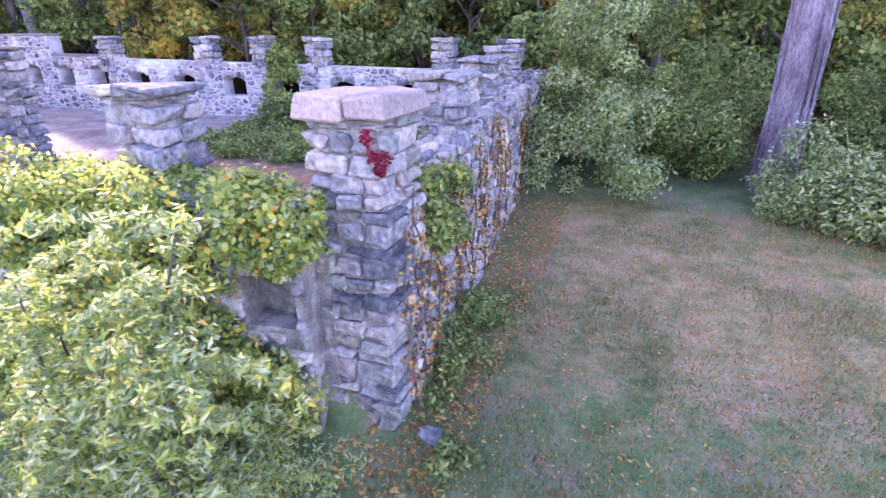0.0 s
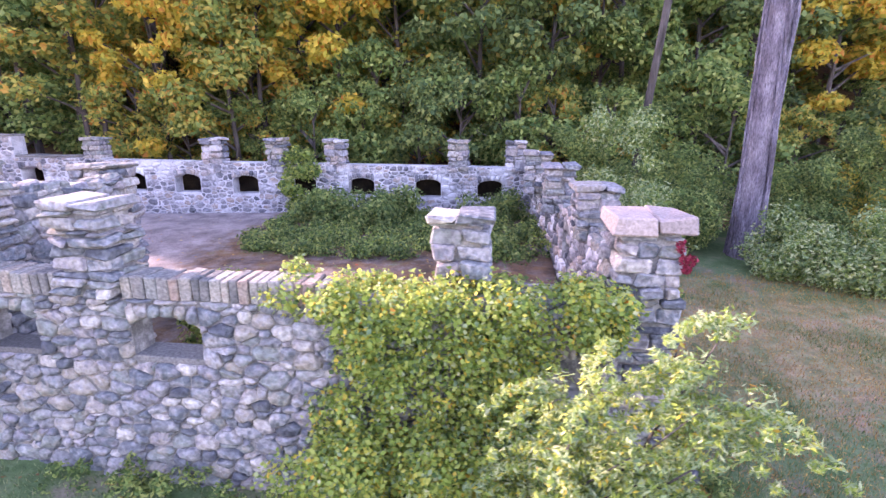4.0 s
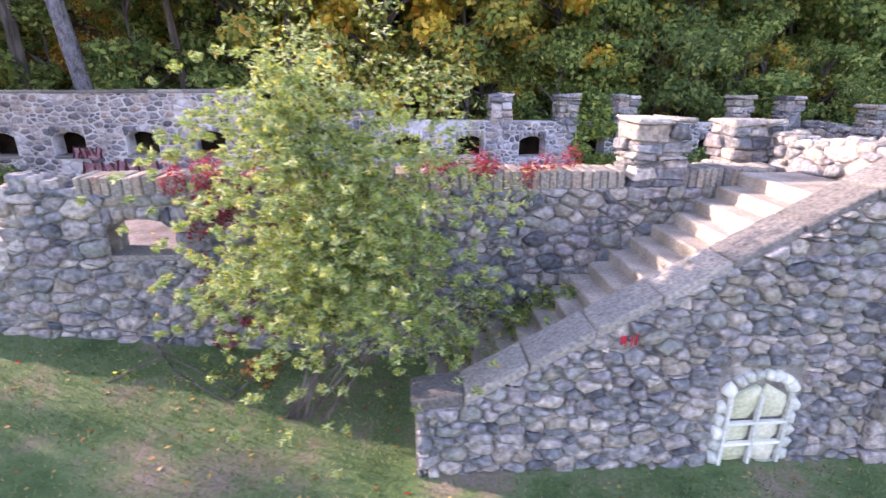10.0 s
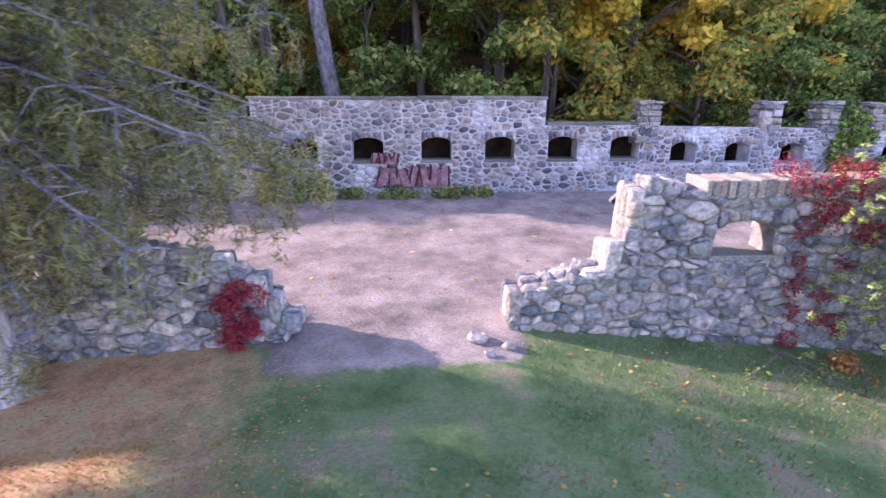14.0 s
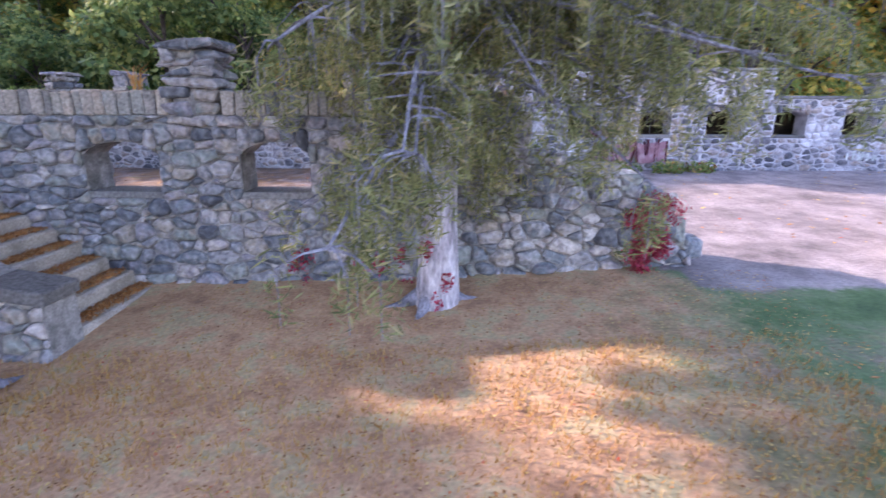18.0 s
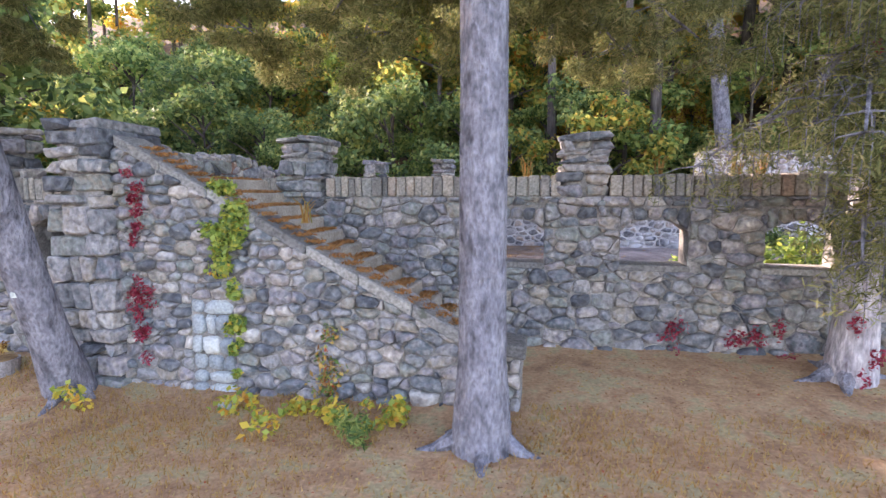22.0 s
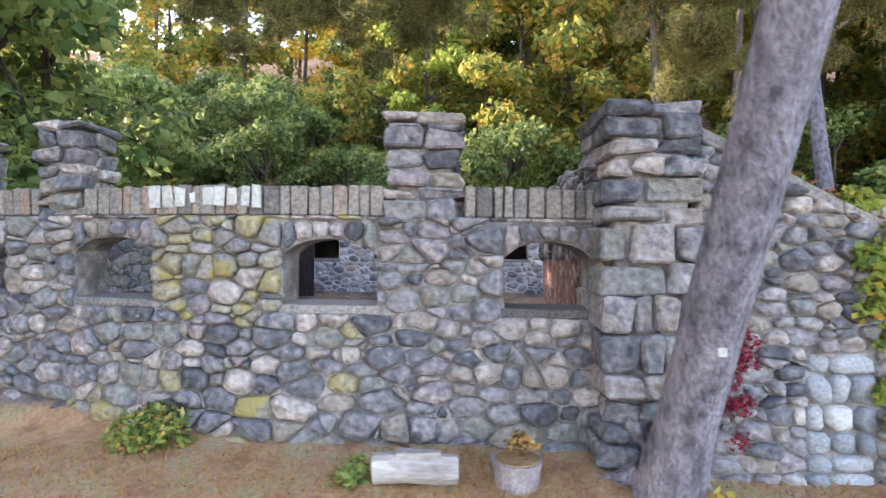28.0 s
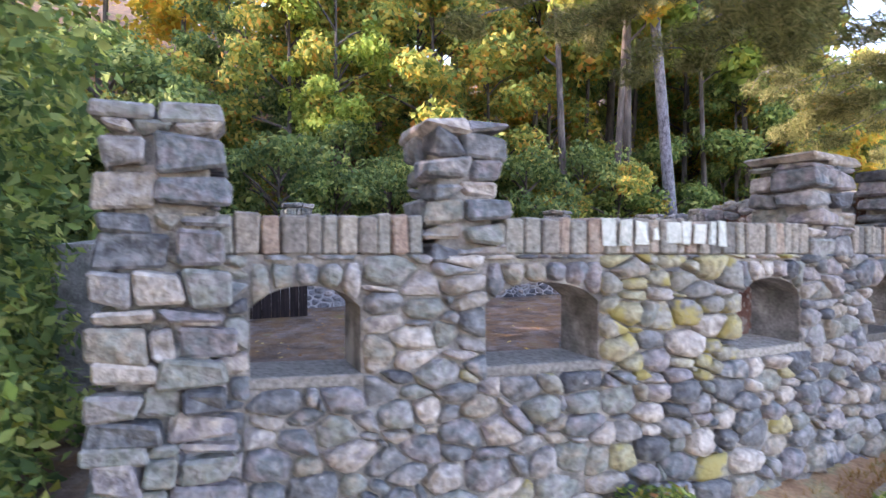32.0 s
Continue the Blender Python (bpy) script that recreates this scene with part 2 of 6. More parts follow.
def ground_material():
    """Lawn, needle litter, pale court dirt and forest floor, laid out by the zone attribute with ragged borders."""
    m = bpy.data.materials.new("ground_cover")
    m.use_nodes = True
    nt = m.node_tree
    n, ln = nt.nodes, nt.links
    bsdf = n["Principled BSDF"]
    bsdf.inputs["Roughness"].default_value = 0.95
    tex = n.new("ShaderNodeTexCoord")

    def tone(stops, scale, detail=8):
        t = n.new("ShaderNodeTexNoise")
        t.inputs["Scale"].default_value, t.inputs["Detail"].default_value, t.inputs["Roughness"].default_value = scale, detail, 0.68
        ln.new(tex.outputs["Object"], t.inputs[0])
        r = n.new("ShaderNodeMapRange")
        r.inputs[1].default_value, r.inputs[2].default_value = 0.3, 0.7
        ln.new(t.outputs[0], r.inputs[0])
        c = n.new("ShaderNodeValToRGB")
        while len(c.color_ramp.elements) < len(stops):
            c.color_ramp.elements.new(0.5)
        for e, (p, h) in zip(c.color_ramp.elements, stops):
            e.position, e.color = p, lin(h)
        ln.new(r.outputs[0], c.inputs[0])
        return c.outputs[0]

    att = n.new("ShaderNodeAttribute")
    att.attribute_name = "zone"
    sep = n.new("ShaderNodeSeparateColor")
    ln.new(att.outputs["Color"], sep.inputs[0])
    rag = n.new("ShaderNodeTexNoise")
    rag.inputs["Scale"].default_value, rag.inputs["Detail"].default_value, rag.inputs["Roughness"].default_value = 2.2, 9, 0.7
    ln.new(tex.outputs["Object"], rag.inputs[0])

    def mask(out, soft=0.35):
        a = n.new("ShaderNodeMath")
        a.operation = "ADD"
        ln.new(out, a.inputs[0])
        ln.new(rag.outputs[0], a.inputs[1])
        r = n.new("ShaderNodeMapRange")
        r.inputs[1].default_value, r.inputs[2].default_value = 1.0 - soft / 2, 1.0 + soft / 2
        ln.new(a.outputs[0], r.inputs[0])
        return r.outputs[0]

    def blend(f, a, b):
        x = n.new("ShaderNodeMix")
        x.data_type = "RGBA"
        ln.new(f, x.inputs[0])
        ln.new(a, x.inputs[6])
        ln.new(b, x.inputs[7])
        return x.outputs[2]

    lawn = tone([(0, "3a5430"), (0.3, "506a40"), (0.55, "647650"), (0.75, "7a765f"), (1, "8a7a72")], 1.1)
    need = tone([(0, "8c6a52"), (0.3, "a98262"), (0.55, "b89472"), (0.75, "a89a76"), (1, "c6a07a")], 2.6)
    dirt = tone([(0, "5e5556"), (0.35, "7c7272"), (0.7, "968b8a"), (1, "a89d9a")], 1.3)
    wood = tone([(0, "3a2e24"), (0.4, "5c4735"), (0.7, "7a5a3c"), (1, "6a6a3c")], 1.6)
    col = blend(mask(sep.outputs[0], 0.5), lawn, need)
    col = blend(mask(sep.outputs[1], 0.25), col, dirt)
    col = blend(mask(sep.outputs[2], 0.3), col, wood)
    fine = n.new("ShaderNodeTexNoise")
    fine.inputs["Scale"].default_value, fine.inputs["Detail"].default_value = 26, 6
    ln.new(tex.outputs["Object"], fine.inputs[0])
    ov = n.new("ShaderNodeMix")
    ov.data_type, ov.blend_type = "RGBA", "OVERLAY"
    ov.inputs[0].default_value = 0.55
    ln.new(col, ov.inputs[6])
    ln.new(fine.outputs[0], ov.inputs[7])
    ln.new(ov.outputs[2], bsdf.inputs["Base Color"])
    b = n.new("ShaderNodeBump")
    b.inputs["Strength"].default_value, b.inputs["Distance"].default_value = 0.6, 0.03
    ln.new(fine.outputs[0], b.inputs["Height"])
    ln.new(b.outputs[0], bsdf.inputs["Normal"])
    return m


GROUND = ground_material()


# ---- building blocks ----
def mesh_of(name, verts, faces, mat):
    me = bpy.data.meshes.new(name)
    me.from_pydata(verts, [], faces)
    me.materials.append(mat)
    me.update()
    return me


def part(name, verts, faces, mat, parent=None, label=""):
    ob = new(name, mesh_of(name, verts, faces, mat))
    if parent:
        ob.parent = parent
    return tagged(ob, label)


def soften(ob):
    """Smooth shading for a rounded piece."""
    ob.data.polygons.foreach_set("use_smooth", [True] * len(ob.data.polygons))
    return ob


def interp(pts, x):
    """Piecewise linear value at x; pts in rising order of x."""
    if x <= pts[0][0]:
        return pts[0][1]
    for (a, u), (b, v) in zip(pts, pts[1:]):
        if x <= b:
            return u + (v - u) * (x - a) / (b - a)
    return pts[-1][1]


LAWN_LINE = [(-60, 0.6), (-44, 0.62), (-34, 0.65), (-28, 0.8), (-25, 1.0), (-22, 1.05), (-19, 0.75), (-15.5, 0.33), (-10, 0.24), (-6, 0.05), (-1.7, 0.0), (8, -0.1), (30, -0.1)]
WALL_LINE = [(-80, 4.95), (-36.3, 4.95), (-36, 6.45), (-10.4, 6.45), (-10, 4.3), (-5.2, 4.3), (-1.5, 4.9), (40, 4.9)]


def smooth(a, b, v):
    k = min(1, max(0, (v - a) / (b - a)))
    return k * k * (3 - 2 * k)


def back_line(x):
    """Front of the back wall, which bends away at its right half."""
    return 14.05 + 0.1223 * min(14.0, max(0, x + 16))


def ground_z(x, y):
    """Height of the ground: lawn in front, the raised court, the wooded hill behind."""
    front = interp(LAWN_LINE, x) + min(0, y - 4) * 0.03
    court = 1.15 + 0.3 * (y - 6) / 8
    inside = min(1, max(0, (-1.0 - 0.08 * max(0, y - 5) - x) / 0.3)) * min(1, max(0, (x + 45.6) / 0.3))
    open_way = min(1, max(0, (x + 24.9) / 0.5)) * min(1, max(0, (-21.4 - x) / 0.5))
    edge = interp(WALL_LINE, x) - 1.0 * open_way
    k = min(1, max(0, (y - edge) / (0.35 + 1.2 * open_way))) * inside
    side = front + max(0, y - 4) * 0.07
    base = side * (1 - k) + court * k
    foot = back_line(x) + 0.65
    if y > foot:
        rise = min(y - foot, 46)
        base += (max(base, 1.5) - base) * (inside if x > -20 else 1) + rise * 0.5 * min(1, 0.55 + rise / 40) + 0.4 * noise.noise((x * 0.2, y * 0.2, 0)) * min(1, rise / 4)
    # the needle litter banks up against the wing wall
    base += (0.15 * smooth(2.6, 4.4, y) * smooth(-43.2, -41.6, x) * smooth(-35.9, -36.9, x) - 0.08 * smooth(-42.6, -44.2, x)) * (1 - smooth(5.2, 5.6, y))
    return base


def arch_top(o, u):
    """Height of an opening (u0, u1, sill, spring, rise) above u."""
    u0, u1, _, spring, rise = o
    c, h = (u0 + u1) / 2, (u1 - u0) / 2
    k = min(1, abs(u - c) / h)
    return spring + rise * math.sqrt(max(0, 1 - k * k * 0.9))


def wall_core(name, origin, along, back, length, base, top, thick, openings, mat, parent):
    """Masonry core from u=0 to length. base and top: heights over u. openings: (u0, u1, sill, spring, rise)."""
    along, back = Vector((*along, 0)).normalized(), Vector((*back, 0)).normalized()
    cuts = {0.0, length} | {p[0] for p in top if 0 < p[0] < length} | {p[0] for p in base if 0 < p[0] < length}
    for o in openings:
        cuts |= {o[0] + (o[1] - o[0]) * i / 8 for i in range(9)}
    cuts = sorted(cuts)
    verts, faces = [], []

    def hexa(a, b, za0, zb0, za1, zb1):
        i = len(verts)
        for d in (0, thick):
            for u, z in ((a, za0), (b, zb0), (b, zb1), (a, za1)):
                p = Vector(origin) + along * u + back * d
                verts.append((p.x, p.y, z))
        faces.extend([(i + 3, i + 2, i + 1, i), (i + 4, i + 5, i + 6, i + 7), (i, i + 1, i + 5, i + 4), (i + 2, i + 3, i + 7, i + 6), (i + 1, i + 2, i + 6, i + 5), (i + 3, i, i + 4, i + 7)])

    for a, b in zip(cuts, cuts[1:]):
        m = (a + b) / 2
        ta, tb, ba, bb = interp(top, a), interp(top, b), interp(base, a), interp(base, b)
        o = next((o for o in openings if o[0] < m < o[1]), None)
        if o:
            if o[2] > max(ba, bb):
                hexa(a, b, ba, bb, o[2], o[2])
            if min(ta, tb) > o[3] + o[4] * 0.3:
                hexa(a, b, arch_top(o, a), arch_top(o, b), max(ta, arch_top(o, a) + 0.02), max(tb, arch_top(o, b) + 0.02))
        else:
            hexa(a, b, ba, bb, ta, tb)
    return part(name, verts, faces, mat, parent)


def structure(name, label, category="stone wall"):
    return tagged(new(name), label, category, kind="structure")


WALLS = []


def slab_mesh(x0, x1, y0, y1, z0, z1):
    v = [(x, y, z) for x in (x0, x1) for y in (y0, y1) for z in (z0, z1)]
    return v, [(0, 1, 3, 2), (4, 6, 7, 5), (0, 4, 5, 1), (2, 3, 7, 6), (0, 2, 6, 4), (1, 5, 7, 3)]


def wall(name, label, p0, p1, base, top, thick=0.45, openings=(), face="front", mat=None):
    """A stone wall from p0 to p1 in plan, its face on the near side; profiles by distance along it."""
    d = Vector((p1[0] - p0[0], p1[1] - p0[1]))
    ob = structure(name, label)
    along = d.normalized()
    back = Vector((-along.y, along.x))
    wall_core("core", (*p0, 0), along, back, d.length, base, top, thick, openings, mat or MORTAR, ob)
    WALLS.append((ob, p0, along, back, d.length, base, top, thick, openings))
    return ob


def arches(lo, x0, sill, spring, rise):
    return [(a - x0, b - x0, sill, spring, rise) for a, b in lo]


RW = [(-9.13, -8.33), (-7.1, -6.22)]
wall("wall_right_front", "rubble stone front wall with arched openings, half covered in vines", (-9.9, 4.15), (-4.6, 4.15),
     [(0, 0.0), (8, -0.4)], [(0, 2.55), (8, 2.55)], 0.33, arches(RW, -9.9, 1.82, 2.14, 0.2))
wall("wall_right_bend", "rubble stone wall hidden under vines beside the corner pillar", (-4.62, 4.2), (-1.5, 4.75),
     [(0, -0.4), (4, -0.4)], [(0, 2.55), (4, 2.6)], 0.45, [(2.5, 3.05, 1.3, 1.78, 0.08)])
# added block closes the hole behind so that it stays dark
part("backing", *slab_mesh(-2.95, -1.4, 4.98, 5.4, 0.2, 2.5), MORTAR, bpy.data.objects["wall_right_bend"])
wall("wall_right_side", "tall rubble stone side wall with a stepped broken top", (-0.78, 5.5), (-1.6, 15.9),
     [(0, -0.4), (10.4, 0.2)], [(0, 2.45), (1.0, 2.5), (2.0, 2.7), (5, 2.75), (10.4, 2.95)], 0.5, [(3.6, 4.3, 1.7, 2.1, 0.2), (6.2, 6.9, 1.7, 2.1, 0.2)])
wall("wall_right_stair", "sloping rubble stone parapet wall beside the steps", (-15.15, 4.2), (-10.1, 4.2),
     [(0, -0.1), (5.05, -0.1)], [(0, 1.15), (0.5, 1.2), (4.85, 3.58), (5.05, 3.6)], 0.4)
wall("wall_right_middle", "dark rubble stone retaining wall with a broken end", (-21.8, 6.35), (-9.8, 6.35),
     [(0, 0.4), (3, 0.2), (12, -0.1)], [(0, 1.3), (0.25, 1.75), (0.8, 1.85), (1.5, 2.1), (1.55, 2.95), (1.9, 3.2), (2.4, 3.0), (12.0, 2.95)], 0.45, arches([(-19.05, -18.2)], -21.8, 2.15, 2.45, 0.2))
wall("wall_left_middle", "grey rubble stone wall with arched openings and a broken end", (-36.1, 6.3), (-24.7, 6.3),
     [(0, 0.3), (11.4, 0.6)], [(0, 2.92), (9.3, 2.92), (9.4, 2.5), (10.4, 2.3), (11.0, 1.95), (11.4, 1.3)], 0.45, arches([(-31.96, -31.06), (-30.09, -29.27), (-28.4, -27.55)], -36.1, 2.02, 2.4, 0.22))
wall("wall_left_stair", "sloping rubble stone parapet wall with red and green creepers", (-36.0, 4.5), (-31.25, 4.5),
     [(0, 0.3), (5.2, 0.3)], [(0, 3.5), (0.2, 3.5), (4.2, 1.36), (4.75, 1.28)], 0.4)
wall("wall_left_front", "rubble stone front wall with four arched openings", (-43.9, 4.85), (-36.3, 4.85),
     [(0, 0.3), (8, 0.3)], [(0, 2.85), (8, 2.85)], 0.45, arches([(-43.4, -42.7), (-41.82, -40.92), (-39.58, -38.71), (-37.55, -36.75)], -43.9, 2.02, 2.42, 0.22))
BKL = [-24.1 - 1.765 * i for i in range(11)] + [-22.23, -20.47, -18.7, -16.9]
BKR = [-15.1, -13.3, -11.4, -9.5, -7.6, -5.43, -3.4]
wall("wall_back_main", "long whitewashed rubble wall with a row of arched openings", (-45, 14.05), (-16.0, 14.05),
     [(0, 0.9), (43, 0.9)], [(0, 3.3), (17.9, 3.3), (17.91, 3.98), (25.75, 3.98), (25.76, 3.3), (43, 3.3)], 0.5,
     sorted(arches([(c - 0.42, c + 0.42) for c in BKL], -45, 2.37, 2.8, 0.2)), mat=WHITEMORTAR)
wall("wall_back_right", "whitewashed rubble wall with arched openings and green creepers", (-16.0, 14.05), (-2.0, 15.76),
     [(0, 0.9), (14, 0.7)], [(0, 3.25), (14.1, 2.92)], 0.5, [o for i, c in enumerate(BKR) for o in arches([(c * 1.0075 + 0.12 - 0.42, c * 1.0075 + 0.12 + 0.42)], -16.0, 2.22 - 0.05 * i, 2.62 - 0.05 * i, 0.2)], mat=WHITEMORTAR)
wall("wall_right_return", "stone return wall beside the stair landing", (-9.75, 7.0), (-9.75, 4.95), [(0, 0.5), (3, 0.0)], [(0, 3.62), (0.6, 3.5), (1.3, 3.58), (3, 3.5)], 0.42, [(0.5, 1.1, 1.9, 2.4, 0.15)])
wall("wall_left_return", "return wall with reddish plaster and a ragged hole", (-36.1, 5.3), (-36.1, 8.3), [(0, 0.5), (3, 0.5)], [(0, 3.55), (0.8, 3.45), (1.6, 3.55), (3, 3.35)], 0.5, [(0.12, 0.78, 1.75, 2.2, 0.28)], mat=PLASTER)
g = random.Random(55)
for i in range(22):
    a = 6.28 * i / 22 + g.uniform(-0.1, 0.1)
    cy, cz, r = 5.75 + 0.34 * math.cos(a), 2.1 + 0.36 * math.sin(a), g.uniform(0.03, 0.1)
    v, f = slab_mesh(-36.61, -36.4, cy - r, cy + r, cz - r * g.uniform(0.6, 1.2), cz + r)
    part("broken_plaster", [(x + g.uniform(-0.01, 0), y + g.uniform(-0.03, 0.03), z + g.uniform(-0.03, 0.03)) for x, y, z in v], f, PLASTER, bpy.data.objects["wall_left_return"])
wall("wall_left_side", "rubble stone side wall overgrown with leaves", (-45.1, 14.0), (-45.1, 8.4), [(0, 0.2), (9, 0.2)], [(0, 3.2), (9, 2.9)], 0.5)


def lines(spans):
    out = []
    for a, b, st in spans:
        n = round((b - a) / st)
        out += [a + (b - a) * i / n for i in range(n)]
    return out + [spans[-1][1]]


GX = lines([(-300, -60, 20), (-60, -48, 1.5), (-48, 10, 0.25), (10, 40, 1.5), (40, 300, 20)])
GY = lines([(-200, -20, 20), (-20, -4, 1), (-4, 16, 0.25), (16, 64, 1), (64, 300, 24)])
gv = [(x, y, ground_z(x, y) + (0.02 * noise.noise((x * 1.3, y * 1.3, 2)) if abs(y) < 16 else 0)) for y in GY for x in GX]
gf = [(j * len(GX) + i, j * len(GX) + i + 1, (j + 1) * len(GX) + i + 1, (j + 1) * len(GX) + i) for j in range(len(GY) - 1) for i in range(len(GX) - 1)]
ground = tagged(part("ground", gv, gf, GROUND), "mown lawn, needle litter, bare court and a wooded hillside", "ground", kind="structure")
zone = ground.data.color_attributes.new("zone", "FLOAT_COLOR", "POINT")
for i, (x, y, z) in enumerate(gv):
    edge = interp(WALL_LINE, x) + 0.1
    wob = 0.8 * noise.noise((x * 0.5, y * 0.5, 7))
    way = smooth(-25.2, -24.8, x) * smooth(-21.4, -21.8, x)
    inner = smooth(edge - 1.3 * way, edge + 0.3 - 1.0 * way, y) * (-45.4 < x < -1.0 - 0.08 * max(0, y - 5))
    needles = smooth(-22.6, -28.0, x + wob * 1.6) * (1 - inner)
    needles = max(needles, 0.75 * smooth(-0.6, 0.2, x + wob * 1.5 - 0.0) * smooth(3.6, 8.0, y) * smooth(15, 11, y + x * 0.3) * 0.6)
    hill = smooth(back_line(x) + 0.15, back_line(x) + 1.15, y)
    dark = 0.6 * inner * smooth(-12.5, -9.5, x + wob) + 0.6 * inner * smooth(-29.2, -31.5, x + wob)
    zone.data[i].color = (needles * (1 - hill), inner * (1 - hill), max(hill, dark), 1)
for p in ground.data.polygons:
    p.use_smooth = True


def trunk(x, y, r0, r1, h, lean=(0, 0), mat=None, parent=None, name="trunk"):
    verts, faces, n, m = [], [], 14, 16
    z0 = ground_z(x, y) - 0.1
    for j in range(m + 1):
        k = j / m
        r = r1 + (r0 - r1) * (1 - k) ** 1.2 + 0.35 * r0 * math.exp(-k * h * 3)
        for i in range(n):
            a = 2 * math.pi * i / n
            rr = r * (1 + 0.06 * noise.noise((math.cos(a) * 2, math.sin(a) * 2, k * h * 0.8 + x)))
            verts.append((x + lean[0] * k * h + rr * math.cos(a), y + lean[1] * k * h + rr * math.sin(a), z0 + k * h))
    for j in range(m):
        for i in range(n):
            faces.append((j * n + i, j * n + (i + 1) % n, (j + 1) * n + (i + 1) % n, (j + 1) * n + i))
    ob = part(name, verts, faces, mat or BARK, parent)
    for p in ob.data.polygons:
        p.use_smooth = True
    return ob


# ---- stones ----
def stone_mesh(poly, place, depth, rng):
    """A rough, rounded stone with outline poly (u, z), standing depth proud of a face; place maps (u, d, z) into the world."""
    n0 = len(poly)
    cu, cz = sum(p[0] for p in poly) / n0, sum(p[1] for p in poly) / n0
    ring = []
    for i in range(n0):
        a, b, c = poly[i - 1], poly[i], poly[(i + 1) % n0]
        k1, k2 = rng.uniform(0.1, 0.32), rng.uniform(0.1, 0.32)
        for q, k in ((a, k1), (c, k2)):
            p = (b[0] + (q[0] - b[0]) * k, b[1] + (q[1] - b[1]) * k)
            if not ring or math.hypot(p[0] - ring[-1][0], p[1] - ring[-1][1]) > 0.022:
                ring.append(p)
    n = len(ring)
    gap = rng.uniform(0.003, 0.011)
    tu, tz = rng.uniform(-0.14, 0.14), rng.uniform(-0.16, 0.12)
    wob = [rng.uniform(0.9, 1.02) for _ in ring]
    rim = rng.uniform(0.72, 0.86)
    verts = []
    for level in (0, 1, 2):
        for i, (u, z) in enumerate(ring):
            w = math.hypot(u - cu, z - cz) or 1
            k = max(0.3, (1 - gap / w) * wob[i])
            d = (-0.03, depth * 0.4, depth)[level]
            if level == 2:
                k *= rim + rng.uniform(-0.05, 0.05)
            if level:
                d += tu * (u - cu) + tz * (z - cz) + rng.uniform(-0.006, 0.006) * level
            verts.append(place(cu + (u - cu) * k, d, cz + (z - cz) * k))
    verts.append(place(cu + rng.uniform(-0.03, 0.03), depth + rng.uniform(-0.004, 0.016), cz + rng.uniform(-0.02, 0.02)))
    faces = [(r * n + i, r * n + (i + 1) % n, (r + 1) * n + (i + 1) % n, (r + 1) * n + i) for r in (0, 1) for i in range(n)]
    faces += [(2 * n + i, 2 * n + (i + 1) % n, 3 * n) for i in range(n)]
    return verts, faces


def clip(poly, a, b, c):
    """Keep the side a*u + b*z <= c."""
    out = []
    for i in range(len(poly)):
        p, q = poly[i - 1], poly[i]
        dp, dq = a * p[0] + b * p[1] - c, a * q[0] + b * q[1] - c
        if (dp <= 0) != (dq <= 0):
            k = dp / (dp - dq)
            out.append((p[0] + (q[0] - p[0]) * k, p[1] + (q[1] - p[1]) * k))
        if dq <= 0:
            out.append(q)
    return out


def area(poly):
    return abs(sum(poly[i - 1][0] * poly[i][1] - poly[i][0] * poly[i - 1][1] for i in range(len(poly)))) / 2


def clip_top(poly, top, length):
    cu = sum(p[0] for p in poly) / len(poly)
    pts = [(p[0], p[1]) for p in top]
    if pts[0][0] > 0:
        pts = [(0, pts[0][1])] + pts
    if pts[-1][0] < length:
        pts.append((length, pts[-1][1]))
    for (a, za), (b, zb) in zip(pts, pts[1:]):
        if a <= cu <= b and b - a > 0.05:
            m = (zb - za) / (b - a)
            poly = clip(poly, -m, 1, za - m * a)
            break
    return poly


